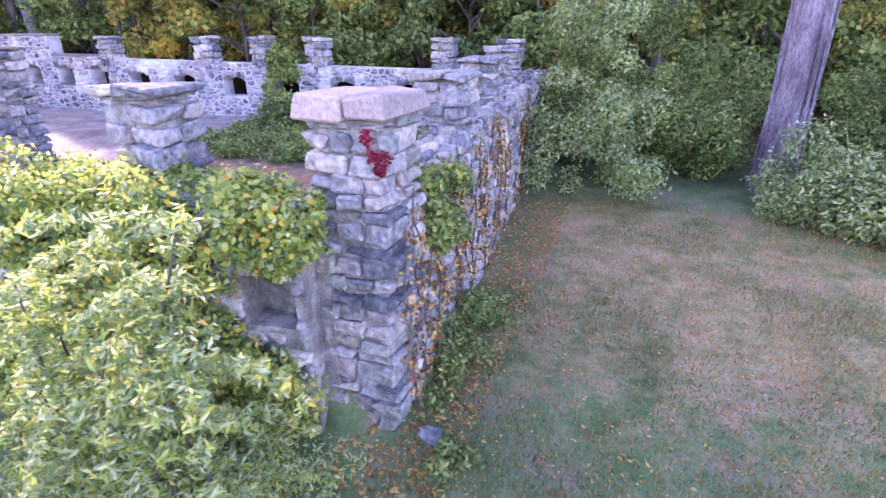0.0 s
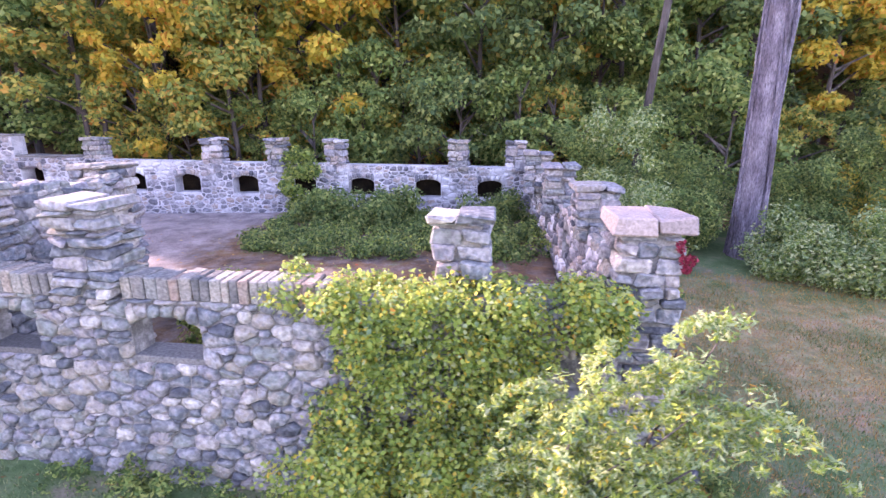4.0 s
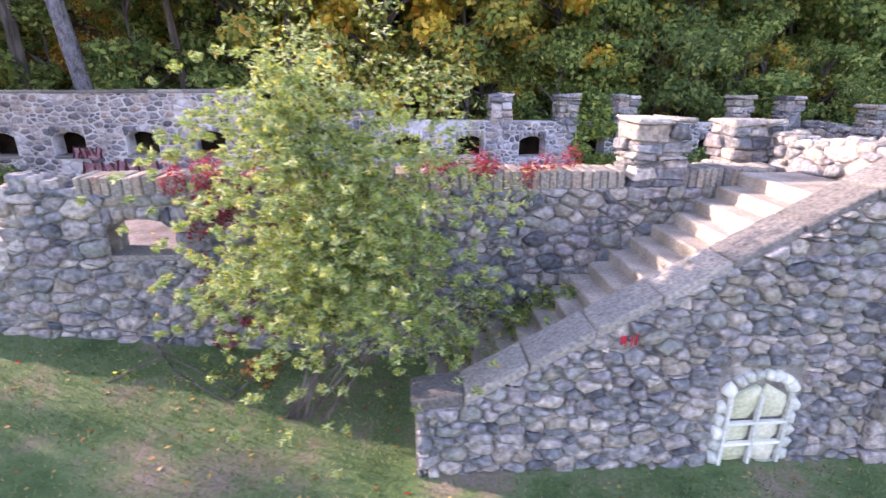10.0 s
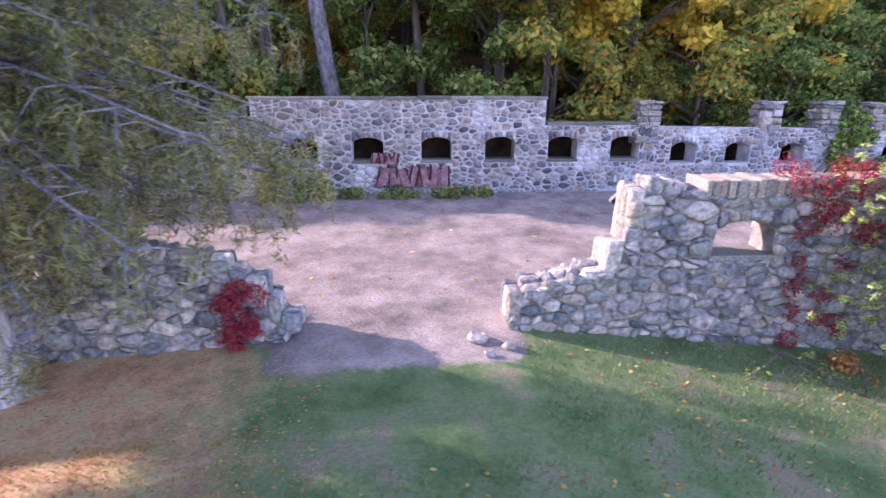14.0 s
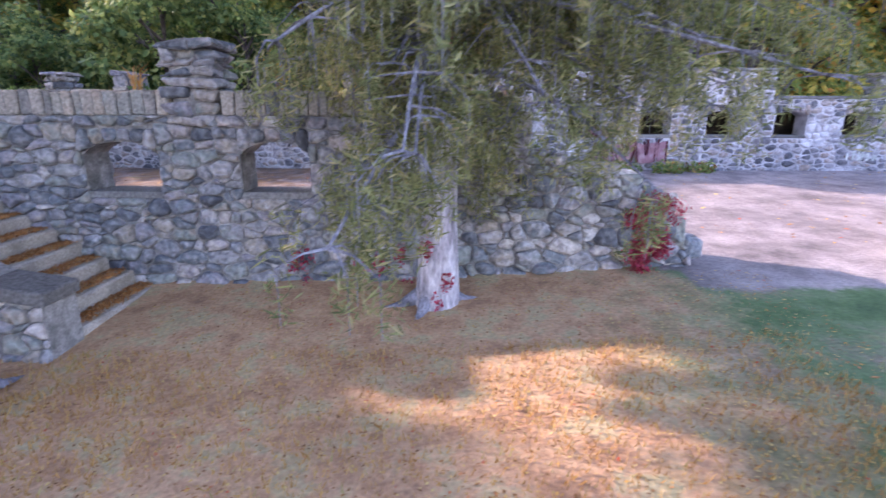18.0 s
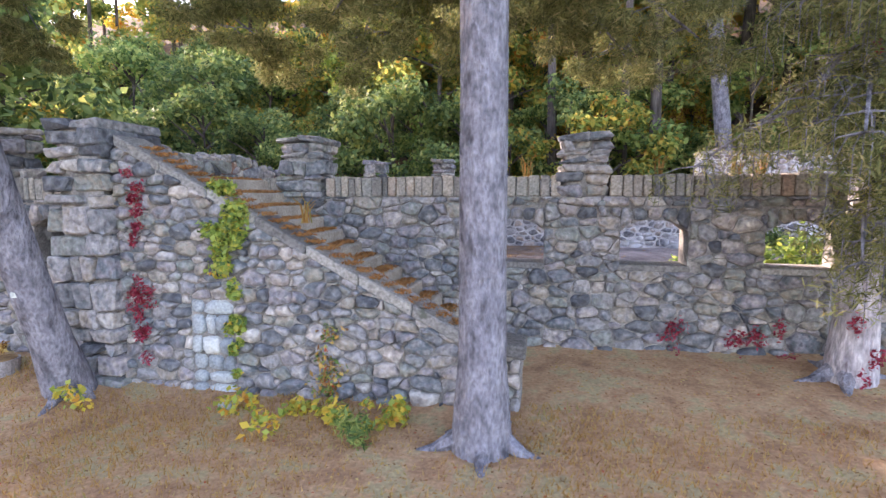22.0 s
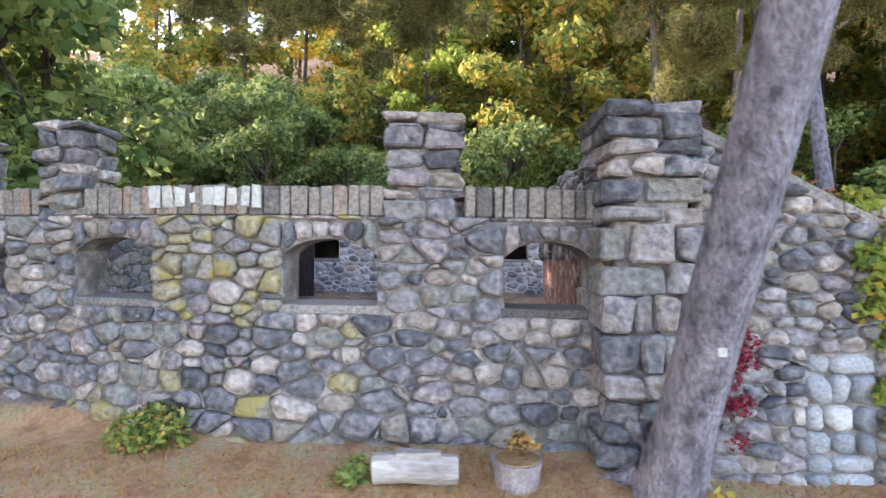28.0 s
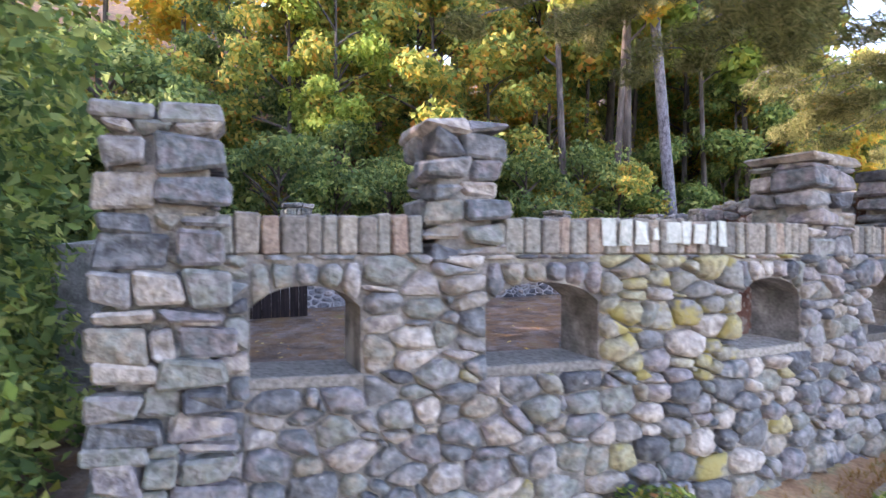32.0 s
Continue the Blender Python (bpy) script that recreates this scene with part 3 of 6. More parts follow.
def rubble_cells(length, base, top, openings, w, h, rng, low=0.0, voids=()):
    """Uneven stones that fill a wall's face round its openings. Bigger ones lie lower when low > 0."""
    zmin, zmax = min(p[1] for p in base), max(p[1] for p in top)
    seeds, z = [], zmin
    while z < zmax + h:
        hh = h * rng.uniform(0.75, 1.3) * (1 + low * max(0, 1 - (z - zmin) / 1.2))
        u = -rng.uniform(0, w)
        while u < length + w:
            ww = w * rng.uniform(0.55, 1.5) * (1 + low * max(0, 1 - (z - zmin) / 1.2))
            seeds.append((u + ww / 2, z + hh / 2 + rng.uniform(-0.32, 0.32) * hh))
            u += ww
        z += hh
    big = [(o[0], o[1], o[2] - 0.06, o[3] + o[4] + 0.17) for o in openings] + list(voids)
    seeds = [s for s in seeds if not any(b[0] - 0.02 < s[0] < b[1] + 0.02 and b[2] < s[1] < b[3] for b in big)]
    heft = [w * h * rng.uniform(-0.9, 0.9) for _ in seeds]
    chips = [(u + rng.uniform(0.35, 0.6) * w, z + rng.uniform(-0.6, 0.6) * h) for u, z in seeds if rng.random() < 0.3]
    chips = [c for c in chips if not any(b[0] - 0.02 < c[0] < b[1] + 0.02 and b[2] < c[1] < b[3] for b in big)]
    seeds, heft = seeds + chips, heft + [-w * h * rng.uniform(0.3, 0.9) for _ in chips]
    bins = {}
    for i, s in enumerate(seeds):
        bins.setdefault((int(s[0] // (2 * w)), int(s[1] // (2 * w))), []).append(i)
    cells = []
    for i, (u, z) in enumerate(seeds):
        if not (-0.1 < u < length + 0.1) or z > interp(top, u) + 0.15 or z < interp(base, u) - 0.1:
            continue
        poly = [(u - w * 1.5, z - h * 2), (u + w * 1.5, z - h * 2), (u + w * 1.5, z + h * 2), (u - w * 1.5, z + h * 2)]
        bu, bz = int(u // (2 * w)), int(z // (2 * w))
        for du in (-1, 0, 1):
            for dz in (-1, 0, 1):
                for j in bins.get((bu + du, bz + dz), ()):
                    if j != i:
                        su, sz = seeds[j]
                        a, b = su - u, (sz - z) * 2.4
                        poly = clip(poly, a, b, a * (su + u) / 2 + b * (sz + z) / 2 + (heft[i] - heft[j]) / 2)
                        if len(poly) < 3:
                            break
                if len(poly) < 3:
                    break
            if len(poly) < 3:
                break
        if len(poly) < 3:
            continue
        for a, b, c in ((-1, 0, 0.0), (1, 0, length)):
            poly = clip(poly, a, b, c) if poly else poly
        for o in big:
            if len(poly) > 2 and u > o[0] - 1 and u < o[1] + 1:
                side = max((o[0] - u, (1, 0, o[0])), (u - o[1], (-1, 0, -o[1])), (o[2] - z, (0, 1, o[2])), (z - o[3], (0, -1, -o[3])))
                if any(o[0] - 0.001 < p[0] < o[1] + 0.001 and o[2] < p[1] < o[3] for p in poly) or (min(p[0] for p in poly) < o[1] and max(p[0] for p in poly) > o[0] and min(p[1] for p in poly) < o[3] and max(p[1] for p in poly) > o[2]):
                    poly = clip(poly, *side[1])
        if len(poly) > 2:
            poly = clip_top(poly, top, length)
        if len(poly) > 2 and area(poly) > 0.0025:
            cells.append(poly)
    return cells


def voussoirs(o, rng):
    """Wedge stones over an arched opening."""
    n = max(5, round((o[1] - o[0]) / 0.15))
    t = o[3] + o[4] + 0.17
    out = []
    for i in range(n):
        a, b = o[0] + (o[1] - o[0]) * i / n, o[0] + (o[1] - o[0]) * (i + 1) / n
        lean = lambda u: ((u - (o[0] + o[1]) / 2) * 0.16)
        out.append([(a, arch_top(o, a) + 0.004), (b, arch_top(o, b) + 0.004), (b + lean(b) * (i < n - 1), t - 0.01), (a + lean(a) * (i > 0), t - 0.01)])
    return out


def lay(parent, origin, along, out, cells, mat, rng, proud=(0.025, 0.085), keep=300, name="stone", special=None):
    """Lay stones on a face: up to keep of them as parts, the rest joined."""
    o, al, ou = Vector(origin), Vector((*along, 0)).normalized(), Vector((*out, 0)).normalized()

    def place(u, d, z):
        p = o + al * u + ou * d
        return (p.x, p.y, z)

    jv, jf = [], []
    for i, poly in enumerate(cells):
        v, f = stone_mesh(poly, place, rng.uniform(*proud), rng)
        if i < keep:
            m = mat
            if special:
                cu, cz = sum(p[0] for p in poly) / len(poly), sum(p[1] for p in poly) / len(poly)
                m = special(cu, cz, rng) or mat
            soften(part(name, v, f, m, parent))
        else:
            k = len(jv)
            jv += v
            jf += [tuple(a + k for a in t) for t in f]
    if jv:
        tagged(soften(part(name + "_infill", jv, jf, mat, parent)), kind="stuff")


def block(x0, x1, y0, y1, z0, z1, rng, j=0.02, c=0.02):
    """A chamfered, slightly crooked block."""
    verts, idx = [], {}
    js = {k: tuple(rng.uniform(-j, j) for _ in range(3)) for k in range(8)}
    X, Y, Z = (x0, x1), (y0, y1), (z0, z1)
    cc = min(c, (x1 - x0) * 0.3, (y1 - y0) * 0.3, (z1 - z0) * 0.3)
    for a in (0, 1):
        for b in (0, 1):
            for e in (0, 1):
                jx, jy, jz = js[a * 4 + b * 2 + e]
                for ax in range(3):
                    p = [X[a] + jx, Y[b] + jy, Z[e] + jz]
                    for o_ax, s in ((0, a), (1, b), (2, e)):
                        if o_ax != ax:
                            p[o_ax] += cc if s == 0 else -cc
                    idx[a, b, e, ax] = len(verts)
                    verts.append(tuple(p))
    g = lambda a, b, e, ax: idx[a, b, e, ax]
    faces = []
    for s in (0, 1):
        q = [g(s, 0, 0, 0), g(s, 1, 0, 0), g(s, 1, 1, 0), g(s, 0, 1, 0)]
        faces.append(q if s else q[::-1])
        q = [g(0, s, 0, 1), g(0, s, 1, 1), g(1, s, 1, 1), g(1, s, 0, 1)]
        faces.append(q if s else q[::-1])
        q = [g(0, 0, s, 2), g(1, 0, s, 2), g(1, 1, s, 2), g(0, 1, s, 2)]
        faces.append(q if s else q[::-1])
    for s in (0, 1):
        for t in (0, 1):
            faces.append([g(0, s, t, 1), g(1, s, t, 1), g(1, s, t, 2), g(0, s, t, 2)][::1 if s != t else -1])
            faces.append([g(s, 0, t, 0), g(s, 1, t, 0), g(s, 1, t, 2), g(s, 0, t, 2)][::1 if s == t else -1])
            faces.append([g(s, t, 0, 0), g(s, t, 1, 0), g(s, t, 1, 1), g(s, t, 0, 1)][::1 if s != t else -1])
    for a in (0, 1):
        for b in (0, 1):
            for e in (0, 1):
                faces.append([g(a, b, e, 0), g(a, b, e, 1), g(a, b, e, 2)][::1 if (a + b + e) % 2 else -1])
    return verts, faces


def pier(label, x0, x1, y0, y1, z0, z1, seed, course=0.14, mat=None, cap=0.08, over=0.02, group="", batter=0.0, top=None):
    """A square pier of coursed rough blocks with a projecting cap slab."""
    rng = random.Random(seed)
    ob = tagged(new("stone_pier"), label, "stone pier", group)
    part("core", *block(x0 + 0.07, x1 - 0.07, y0 + 0.07, y1 - 0.07, z0, z1 - cap, rng, 0), MORTAR, ob)
    z, row = z0, 0
    while z < z1 - cap - 0.05:
        h = min(course * rng.uniform(0.6, 1.5), z1 - cap - z)
        if z1 - cap - z - h < 0.06:
            h = z1 - cap - z
        k = batter * (1 - (z - z0) / (z1 - z0))
        a0, a1, b0, b1 = x0 - k, x1 + k, y0 - k, y1 + k
        n = max(1, round((a1 - a0) / rng.uniform(0.22, 0.42)))
        cuts = [a0] + sorted(a0 + (a1 - a0) * (i + rng.uniform(-0.25, 0.25)) / n for i in range(1, n)) + [a1]
        m = (b0 + b1) / 2 + rng.uniform(-0.1, 0.1)
        for i, (a, b) in enumerate(zip(cuts, cuts[1:])):
            for p, q in ((b0, m), (m, b1)):
                dz0, dz1 = rng.uniform(-0.012, 0.022), rng.uniform(-0.022, 0.012)
                part("stone", *block(a + 0.012 - rng.uniform(-0.03, 0.05) * (i == 0), b - 0.012 + rng.uniform(-0.03, 0.05) * (i == n - 1), p + 0.006 - rng.uniform(-0.035, 0.05) * (p == b0), q - 0.006, z + 0.006 + dz0, z + h - 0.006 + dz1, rng, 0.03, 0.022), mat or STONE, ob)
        z += h
        row += 1
    cm = x0 + (x1 - x0) * rng.uniform(0.4, 0.65)
    for a, b in ((x0 - over, cm - 0.006), (cm + 0.006, x1 + over)):
        part("cap_stone", *block(a, b, y0 - over, y1 + over, z1 - cap, z1 + rng.uniform(-0.02, 0.03), rng, 0.03, 0.02), top or mat or STONE, ob)
    return ob


def coping(parent, x0, x1, y0, y1, z0, z1, seed, gaps=()):
    """Soldier course of upright stones along a wall's top."""
    rng = random.Random(seed)
    x = x0
    while x < x1 - 0.05:
        w = min(rng.uniform(0.085, 0.165), x1 - x)
        if x1 - x - w < 0.06:
            w = x1 - x
        if not any(a < x + w / 2 < b for a, b in gaps):
            part("coping_stone", *block(x + 0.006, x + w - 0.006, y0 - rng.uniform(0.02, 0.05), y1 + 0.03, z0, z1 + rng.uniform(-0.015, 0.015), rng, 0.006, 0.014), COPING, parent)
        x += w


def face_stones():
    sizes = {"wall_right_front": (0.23, 0.12, 0.4), "wall_left_front": (0.22, 0.125, 1.0), "wall_right_stair": (0.21, 0.09, 0.2), "wall_left_stair": (0.2, 0.105, 0.35),
             "wall_right_middle": (0.24, 0.13, 0.5), "wall_left_middle": (0.21, 0.125, 0.7), "wall_back_main": (0.21, 0.13, 0.0), "wall_back_right": (0.21, 0.13, 0.0), "wall_right_side": (0.28, 0.12, 0.0), "wall_right_bend": (0.25, 0.13, 0.35)}
    for i, (ob, p0, al, bk, L, base, top, thick, ops) in enumerate(WALLS):
        rng = random.Random(100 + i)
        w, h, low = sizes.get(ob.name, (0.34, 0.22, 0.0))
        white = ob.name.startswith("wall_back")
        blocked = {"wall_right_stair": (3.22, 4.16, 0.1, 1.5), "wall_left_stair": (0.94, 1.5, 0.3, 1.75)}.get(ob.name)
        cells = rubble_cells(L, base, top, ops, w, h, rng, low, [blocked] if blocked else ())
        mid = L * (0.5 if not white else 0.62)
        cells.sort(key=lambda c: abs(c[0][0] - mid) - 0.3 * c[0][1])
        arch = [v for o in ops for v in voussoirs(o, rng)]
        special = None
        if ob.name == "wall_left_front":
            special = lambda u, z, r: LICHEN if (3.0 < u < 5.0 and 1.9 < z < 2.9 and r.random() < 0.6) or (1.9 < u < 5 and z < 2.3 and r.random() < 0.14) else None
        if white:
            special = lambda u, z, r: PINKSTONE if z > 3.02 - 0.02 * max(0, u - 29) and r.random() < 0.8 else None
            cells = [[(cu + (u - cu) * 0.9, cz + (z - cz) * 0.87) for u, z in c] for c in cells for cu, cz in [(sum(p[0] for p in c) / len(c), sum(p[1] for p in c) / len(c))]]
        lay(ob, (*p0, 0), al, -bk, cells, WHITESTONE if white else STONE, rng, (0.012, 0.04) if white else (0.025, 0.085), special=special)
        lay(ob, (*p0, 0), al, -bk, arch, WHITESTONE if white else STONE, rng, (0.05, 0.08), name="arch_stone")
        if ob.name in ("wall_right_side", "wall_left_front", "wall_right_front", "wall_left_middle", "wall_right_middle", "wall_left_return", "wall_right_return", "wall_left_side"):
            e = Vector(p0) + bk * thick
            cells = rubble_cells(L, base if ob.name != "wall_left_return" else [(0, 2.72)], top, ops if ob.name != "wall_left_return" else (), 0.3, 0.17, rng, 0)
            lay(ob, (*e, 0), al, bk, [c[::-1] for c in cells], WHITESTONE if ob.name == "wall_right_side" else STONE, rng, keep=0)
        if blocked and "left" in ob.name:
            a, b, c, d = blocked
            fill = []
            rows = [c + (d - c) * (k + (rng.uniform(-0.3, 0.3) if 0 < k < 7 else 0)) / 7 for k in range(8)]
            for z0, z1 in zip(rows, rows[1:]):
                c1, c2 = a + (b - a) * rng.uniform(0.22, 0.42), a + (b - a) * rng.uniform(0.58, 0.78)
                fill += [[(u0, z0), (u1, z0), (u1, z1), (u0, z1)] for u0, u1 in rng.choice((((a, c1), (c1, c2), (c2, b)), ((a, c1), (c1, b)), ((a, c2), (c2, b))))]
            lay(ob, (*p0, 0), al, -bk, fill, PALEBLOCK, rng, (0.04, 0.07), name="infill_block")
        elif blocked:
            a, b, c, d = blocked
            rim, inn = (a, b, c, d - 0.42, 0.4), (a + 0.13, b - 0.13, c + 0.18, d - 0.46, 0.3)
            fill, n = [], 8
            for k in range(n):
                u0, u1 = inn[0] + (inn[1] - inn[0]) * k / n, inn[0] + (inn[1] - inn[0]) * (k + 1) / n
                w0, w1 = a + (b - a) * k / n, a + (b - a) * (k + 1) / n
                fill.append([(u0, arch_top(inn, u0)), (u1, arch_top(inn, u1)), (w1, arch_top(rim, w1)), (w0, arch_top(rim, w0))])
            zz = [c + 0.18 + (d - 0.4 - c - 0.18) * k / 5 for k in range(6)]
            fill += [[(u0, z0), (u1, z0), (u1, z1), (u0, z1)] for z0, z1 in zip(zz, zz[1:]) for u0, u1 in ((a, inn[0]), (inn[1], b))]
            fill += [[(a, c), (a + 0.5, c), (a + 0.5, c + 0.18), (a, c + 0.18)], [(a + 0.5, c), (b, c), (b, c + 0.18), (a + 0.5, c + 0.18)]]
            lay(ob, (*p0, 0), al, -bk, fill, WHITEPAINT, rng, (0.06, 0.08), name="rim_block")
            mid, panes = (inn[0] + inn[1]) / 2, []
            zs = [inn[2], inn[2] + 0.27, inn[2] + 0.54]
            for u0, u1 in ((inn[0], mid), (mid, inn[1])):
                panes += [[(u0, z0), (u1, z0), (u1, z1), (u0, z1)] for z0, z1 in zip(zs, zs[1:])]
                panes.append([(u0, zs[2]), (u1, zs[2]), (u1, arch_top(inn, u1)), (u0, arch_top(inn, u0))])
            lay(ob, (*p0, 0), al, -bk, panes, PALEGREEN, rng, (0.03, 0.05), name="infill_block")
            for u in (inn[0], mid, inn[1]):
                g0 = Vector(p0) + al * u
                part("painted_bar", *block(g0.x - 0.02, g0.x + 0.02, g0.y - 0.085, g0.y - 0.03, inn[2], inn[3] + 0.15, rng, 0.002, 0.004), WHITEPAINT, ob)
            for z in zs[1:]:
                part("painted_bar", *block(p0[0] + inn[0], p0[0] + inn[1], p0[1] - 0.083, p0[1] - 0.03, z - 0.018, z + 0.018, rng, 0.002, 0.004), WHITEPAINT, ob)
        for o in ops:
            q = Vector(p0) + al * o[0]
            s = 0.05
            if abs(al.y) < 0.1:
                part("sill", *block(q.x - 0.03, q.x + (o[1] - o[0]) + 0.03, q.y - 0.015, q.y + thick + 0.03 + al.y * 0.8, o[2] - 0.07, o[2] + 0.012, rng, 0.004, 0.01), SLAB, ob)


W = {ob.name: ob for ob, *_ in WALLS}


def top_stones(name, u0, u1, seed, w=0.2):
    """Rough stones bedded along a wall's broken top."""
    gt = random.Random(seed)
    ob, p0, al, bk, L, base, top, thick, ops = next(k for k in WALLS if k[0].name == name)
    u = u0
    while u < u1:
        ww = w * gt.uniform(0.7, 1.4)
        d = -0.04
        while d < thick - 0.05:
            dd = gt.uniform(0.14, 0.26)
            z = min(interp(top, u), interp(top, u + ww))
            q = max(interp(top, u), interp(top, u + ww))
            v, f = block(0, ww - 0.01, d, min(d + dd, thick + 0.05) - 0.01, z - 0.06, max(q, z + 0.05) + gt.uniform(-0.01, 0.06), gt, 0.025, 0.03)
            part("stone", [((Vector(p0) + al * (u + x) + bk * y).x, (Vector(p0) + al * (u + x) + bk * y).y, z_) for x, y, z_ in v], f, STONE, ob)
            d += dd
        u += ww


top_stones("wall_right_middle", 0.0, 2.5, 141)
top_stones("wall_left_middle", 9.2, 11.4, 142)
top_stones("wall_right_return", 0.0, 2.0, 143)
top_stones("wall_right_side", 0.3, 10.3, 144, 0.26)
top_stones("wall_left_return", 0.0, 3.0, 145)
# added dark sheet and lid behind the back wall keep its loopholes black
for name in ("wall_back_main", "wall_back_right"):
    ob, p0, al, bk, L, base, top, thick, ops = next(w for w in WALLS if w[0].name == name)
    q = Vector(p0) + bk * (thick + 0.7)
    wall_core("earth_bank", (*q, 0), al, bk, L, base, [(0, 3.05), (L, 3.05 if "main" in name else 2.75)], 0.2, (), LOOPSHADE, ob)
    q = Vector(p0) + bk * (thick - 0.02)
    wall_core("earth_roof", (*q, 0), al, bk, L, [(0, 3.04), (L, 3.04 if "main" in name else 2.74)], [(0, 3.14), (L, 3.14 if "main" in name else 2.84)], 1.0, (), LOOPSHADE, ob)
coping(W["wall_right_front"], -9.1, -4.6, 4.15, 4.48, 2.55, 2.82, 11, [(-7.87, -7.15)])
coping(W["wall_left_front"], -43.8, -36.4, 4.85, 5.3, 2.85, 3.12, 12, [(-42.25, -41.7), (-38.62, -37.95)])
coping(W["wall_left_middle"], -36.0, -26.9, 6.3, 6.75, 2.92, 3.19, 13, [(-30.87, -30.25), (-34.9, -34.2)])
coping(W["wall_right_middle"], -19.3, -10.0, 6.35, 6.8, 2.95, 3.2, 14, [(-12.2, -11.45)])


def slabs(parent, x0, z0, x1, z1, y0, y1, t, seed, n):
    """Sloping slabs on a parapet."""
    rng = random.Random(seed)
    for i in range(n):
        a, b = i / n, (i + 1) / n
        xa, xb = x0 + (x1 - x0) * a + 0.006, x0 + (x1 - x0) * b - 0.006
        za, zb = z0 + (z1 - z0) * a, z0 + (z1 - z0) * b
        v, f = block(xa, xb, y0 - rng.uniform(0.02, 0.05), y1 + 0.03, 0, t + rng.uniform(-0.01, 0.015), rng, 0.006, 0.015)
        v = [(p[0], p[1], p[2] + za + (zb - za) * (p[0] - xa) / (xb - xa)) for p in v]
        part("coping_slab", v, f, SLAB, parent)


slabs(W["wall_right_stair"], -15.2, 1.14, -14.65, 1.2, 4.2, 4.6, 0.12, 21, 1)
slabs(W["wall_right_stair"], -14.65, 1.2, -10.1, 3.62, 4.2, 4.6, 0.12, 22, 7)
slabs(W["wall_left_stair"], -35.95, 3.52, -31.8, 1.36, 4.5, 4.9, 0.12, 23, 7)
slabs(W["wall_left_stair"], -31.8, 1.36, -31.2, 1.28, 4.5, 4.9, 0.12, 24, 1)
for a, b, z, s in ((-45.0, -27.15, 3.3, 31), (-27.15, -19.2, 3.98, 32), (-19.2, -16.0, 3.3, 33)):
    slabs(W["wall_back_main"], a, z, b, z, 14.05, 14.55, 0.08, s, round((b - a) / 0.9))

# piers
RUB = "piers of the ruin"
pillar = pier("tall corner pillar of rough grey stones with pink cap slabs", -1.53, -0.74, 4.99, 5.75, -0.35, 3.43, 1, 0.15, cap=0.17, over=0.05, group=RUB, top=PINKCAP)
pier("stone pier with a flat slab on the vine-covered wall", -3.63, -2.98, 4.76, 5.36, 2.3, 3.47, 2, group=RUB, over=0.06)
pier("stone pier standing on the front wall coping", -7.87, -7.15, 4.02, 4.62, 2.56, 3.68, 3, group=RUB)
pier("broad stone pier at the top of the stair wall", -10.08, -9.15, 4.05, 4.9, -0.2, 3.78, 4, 0.16, group=RUB)
pier("stone pier on the retaining wall coping", -12.2, -11.45, 6.25, 6.9, 2.8, 3.88, 5, group=RUB)
pier("stone pier beside the stair landing", -10.35, -9.6, 7.0, 7.7, 1.0, 3.78, 6, group=RUB)
pier("stone pier on the wall coping with pale grass beside it", -30.87, -30.25, 6.22, 6.85, 2.8, 3.72, 7, group=RUB)
pier("stone pier at the head of the steps", -34.9, -34.2, 6.22, 6.85, 2.8, 3.78, 8, group=RUB)
pier("broad stone pier joining wing wall and stair wall", -36.75, -36.0, 4.32, 5.25, 0.3, 3.8, 9, 0.22, group=RUB, batter=0.05)
WING = [pier("stone pier with loose top stones on the wing wall", -38.62, -37.95, 4.78, 5.4, 2.8, 3.79, 10, group=RUB)]
WING.append(pier("stone pier with overhanging cap stones on the wing wall", -42.25, -41.7, 4.78, 5.3, 2.8, 3.8, 11, group=RUB))
WING.append(pier("tall end pillar of large rough stones", -44.26, -43.56, 4.75, 5.5, 0.3, 3.78, 12, 0.17, group=RUB, batter=0.1))
for i, (y, z) in enumerate(((7.86, 3.45), (10.53, 3.52), (13.24, 3.62))):
    x = -1.33 - 0.128 * (y - 7.86)
    pier("stone merlon on the side wall", x - 0.34, x + 0.34, y - 0.35, y + 0.35, 2.5, z, 40 + i, group="merlons of the side wall", over=0.05)
for i, x in enumerate((-16.3, -12.41, -10.36, -8.44, -4.44, -2.6)):
    y = back_line(x)
    pier("whitewashed stone merlon on the back wall", x - 0.32, x + 0.32, y - 0.06, y + 0.5, 2.8, 3.94 - 0.045 * max(0, i - 1), 50 + i, 0.16, WHITESTONE if i % 2 else STONE, 0.09, 0.03, "merlons of the back wall")
for i, x in enumerate((-30.2, -34.1, -36.2, -38.1, -41.8)):
    pier("whitewashed stone merlon on the back wall", x - 0.32, x + 0.32, 14.0, 14.55, 3.2, 3.95, 60 + i, 0.16, STONE, 0.09, 0.03, "merlons of the back wall")


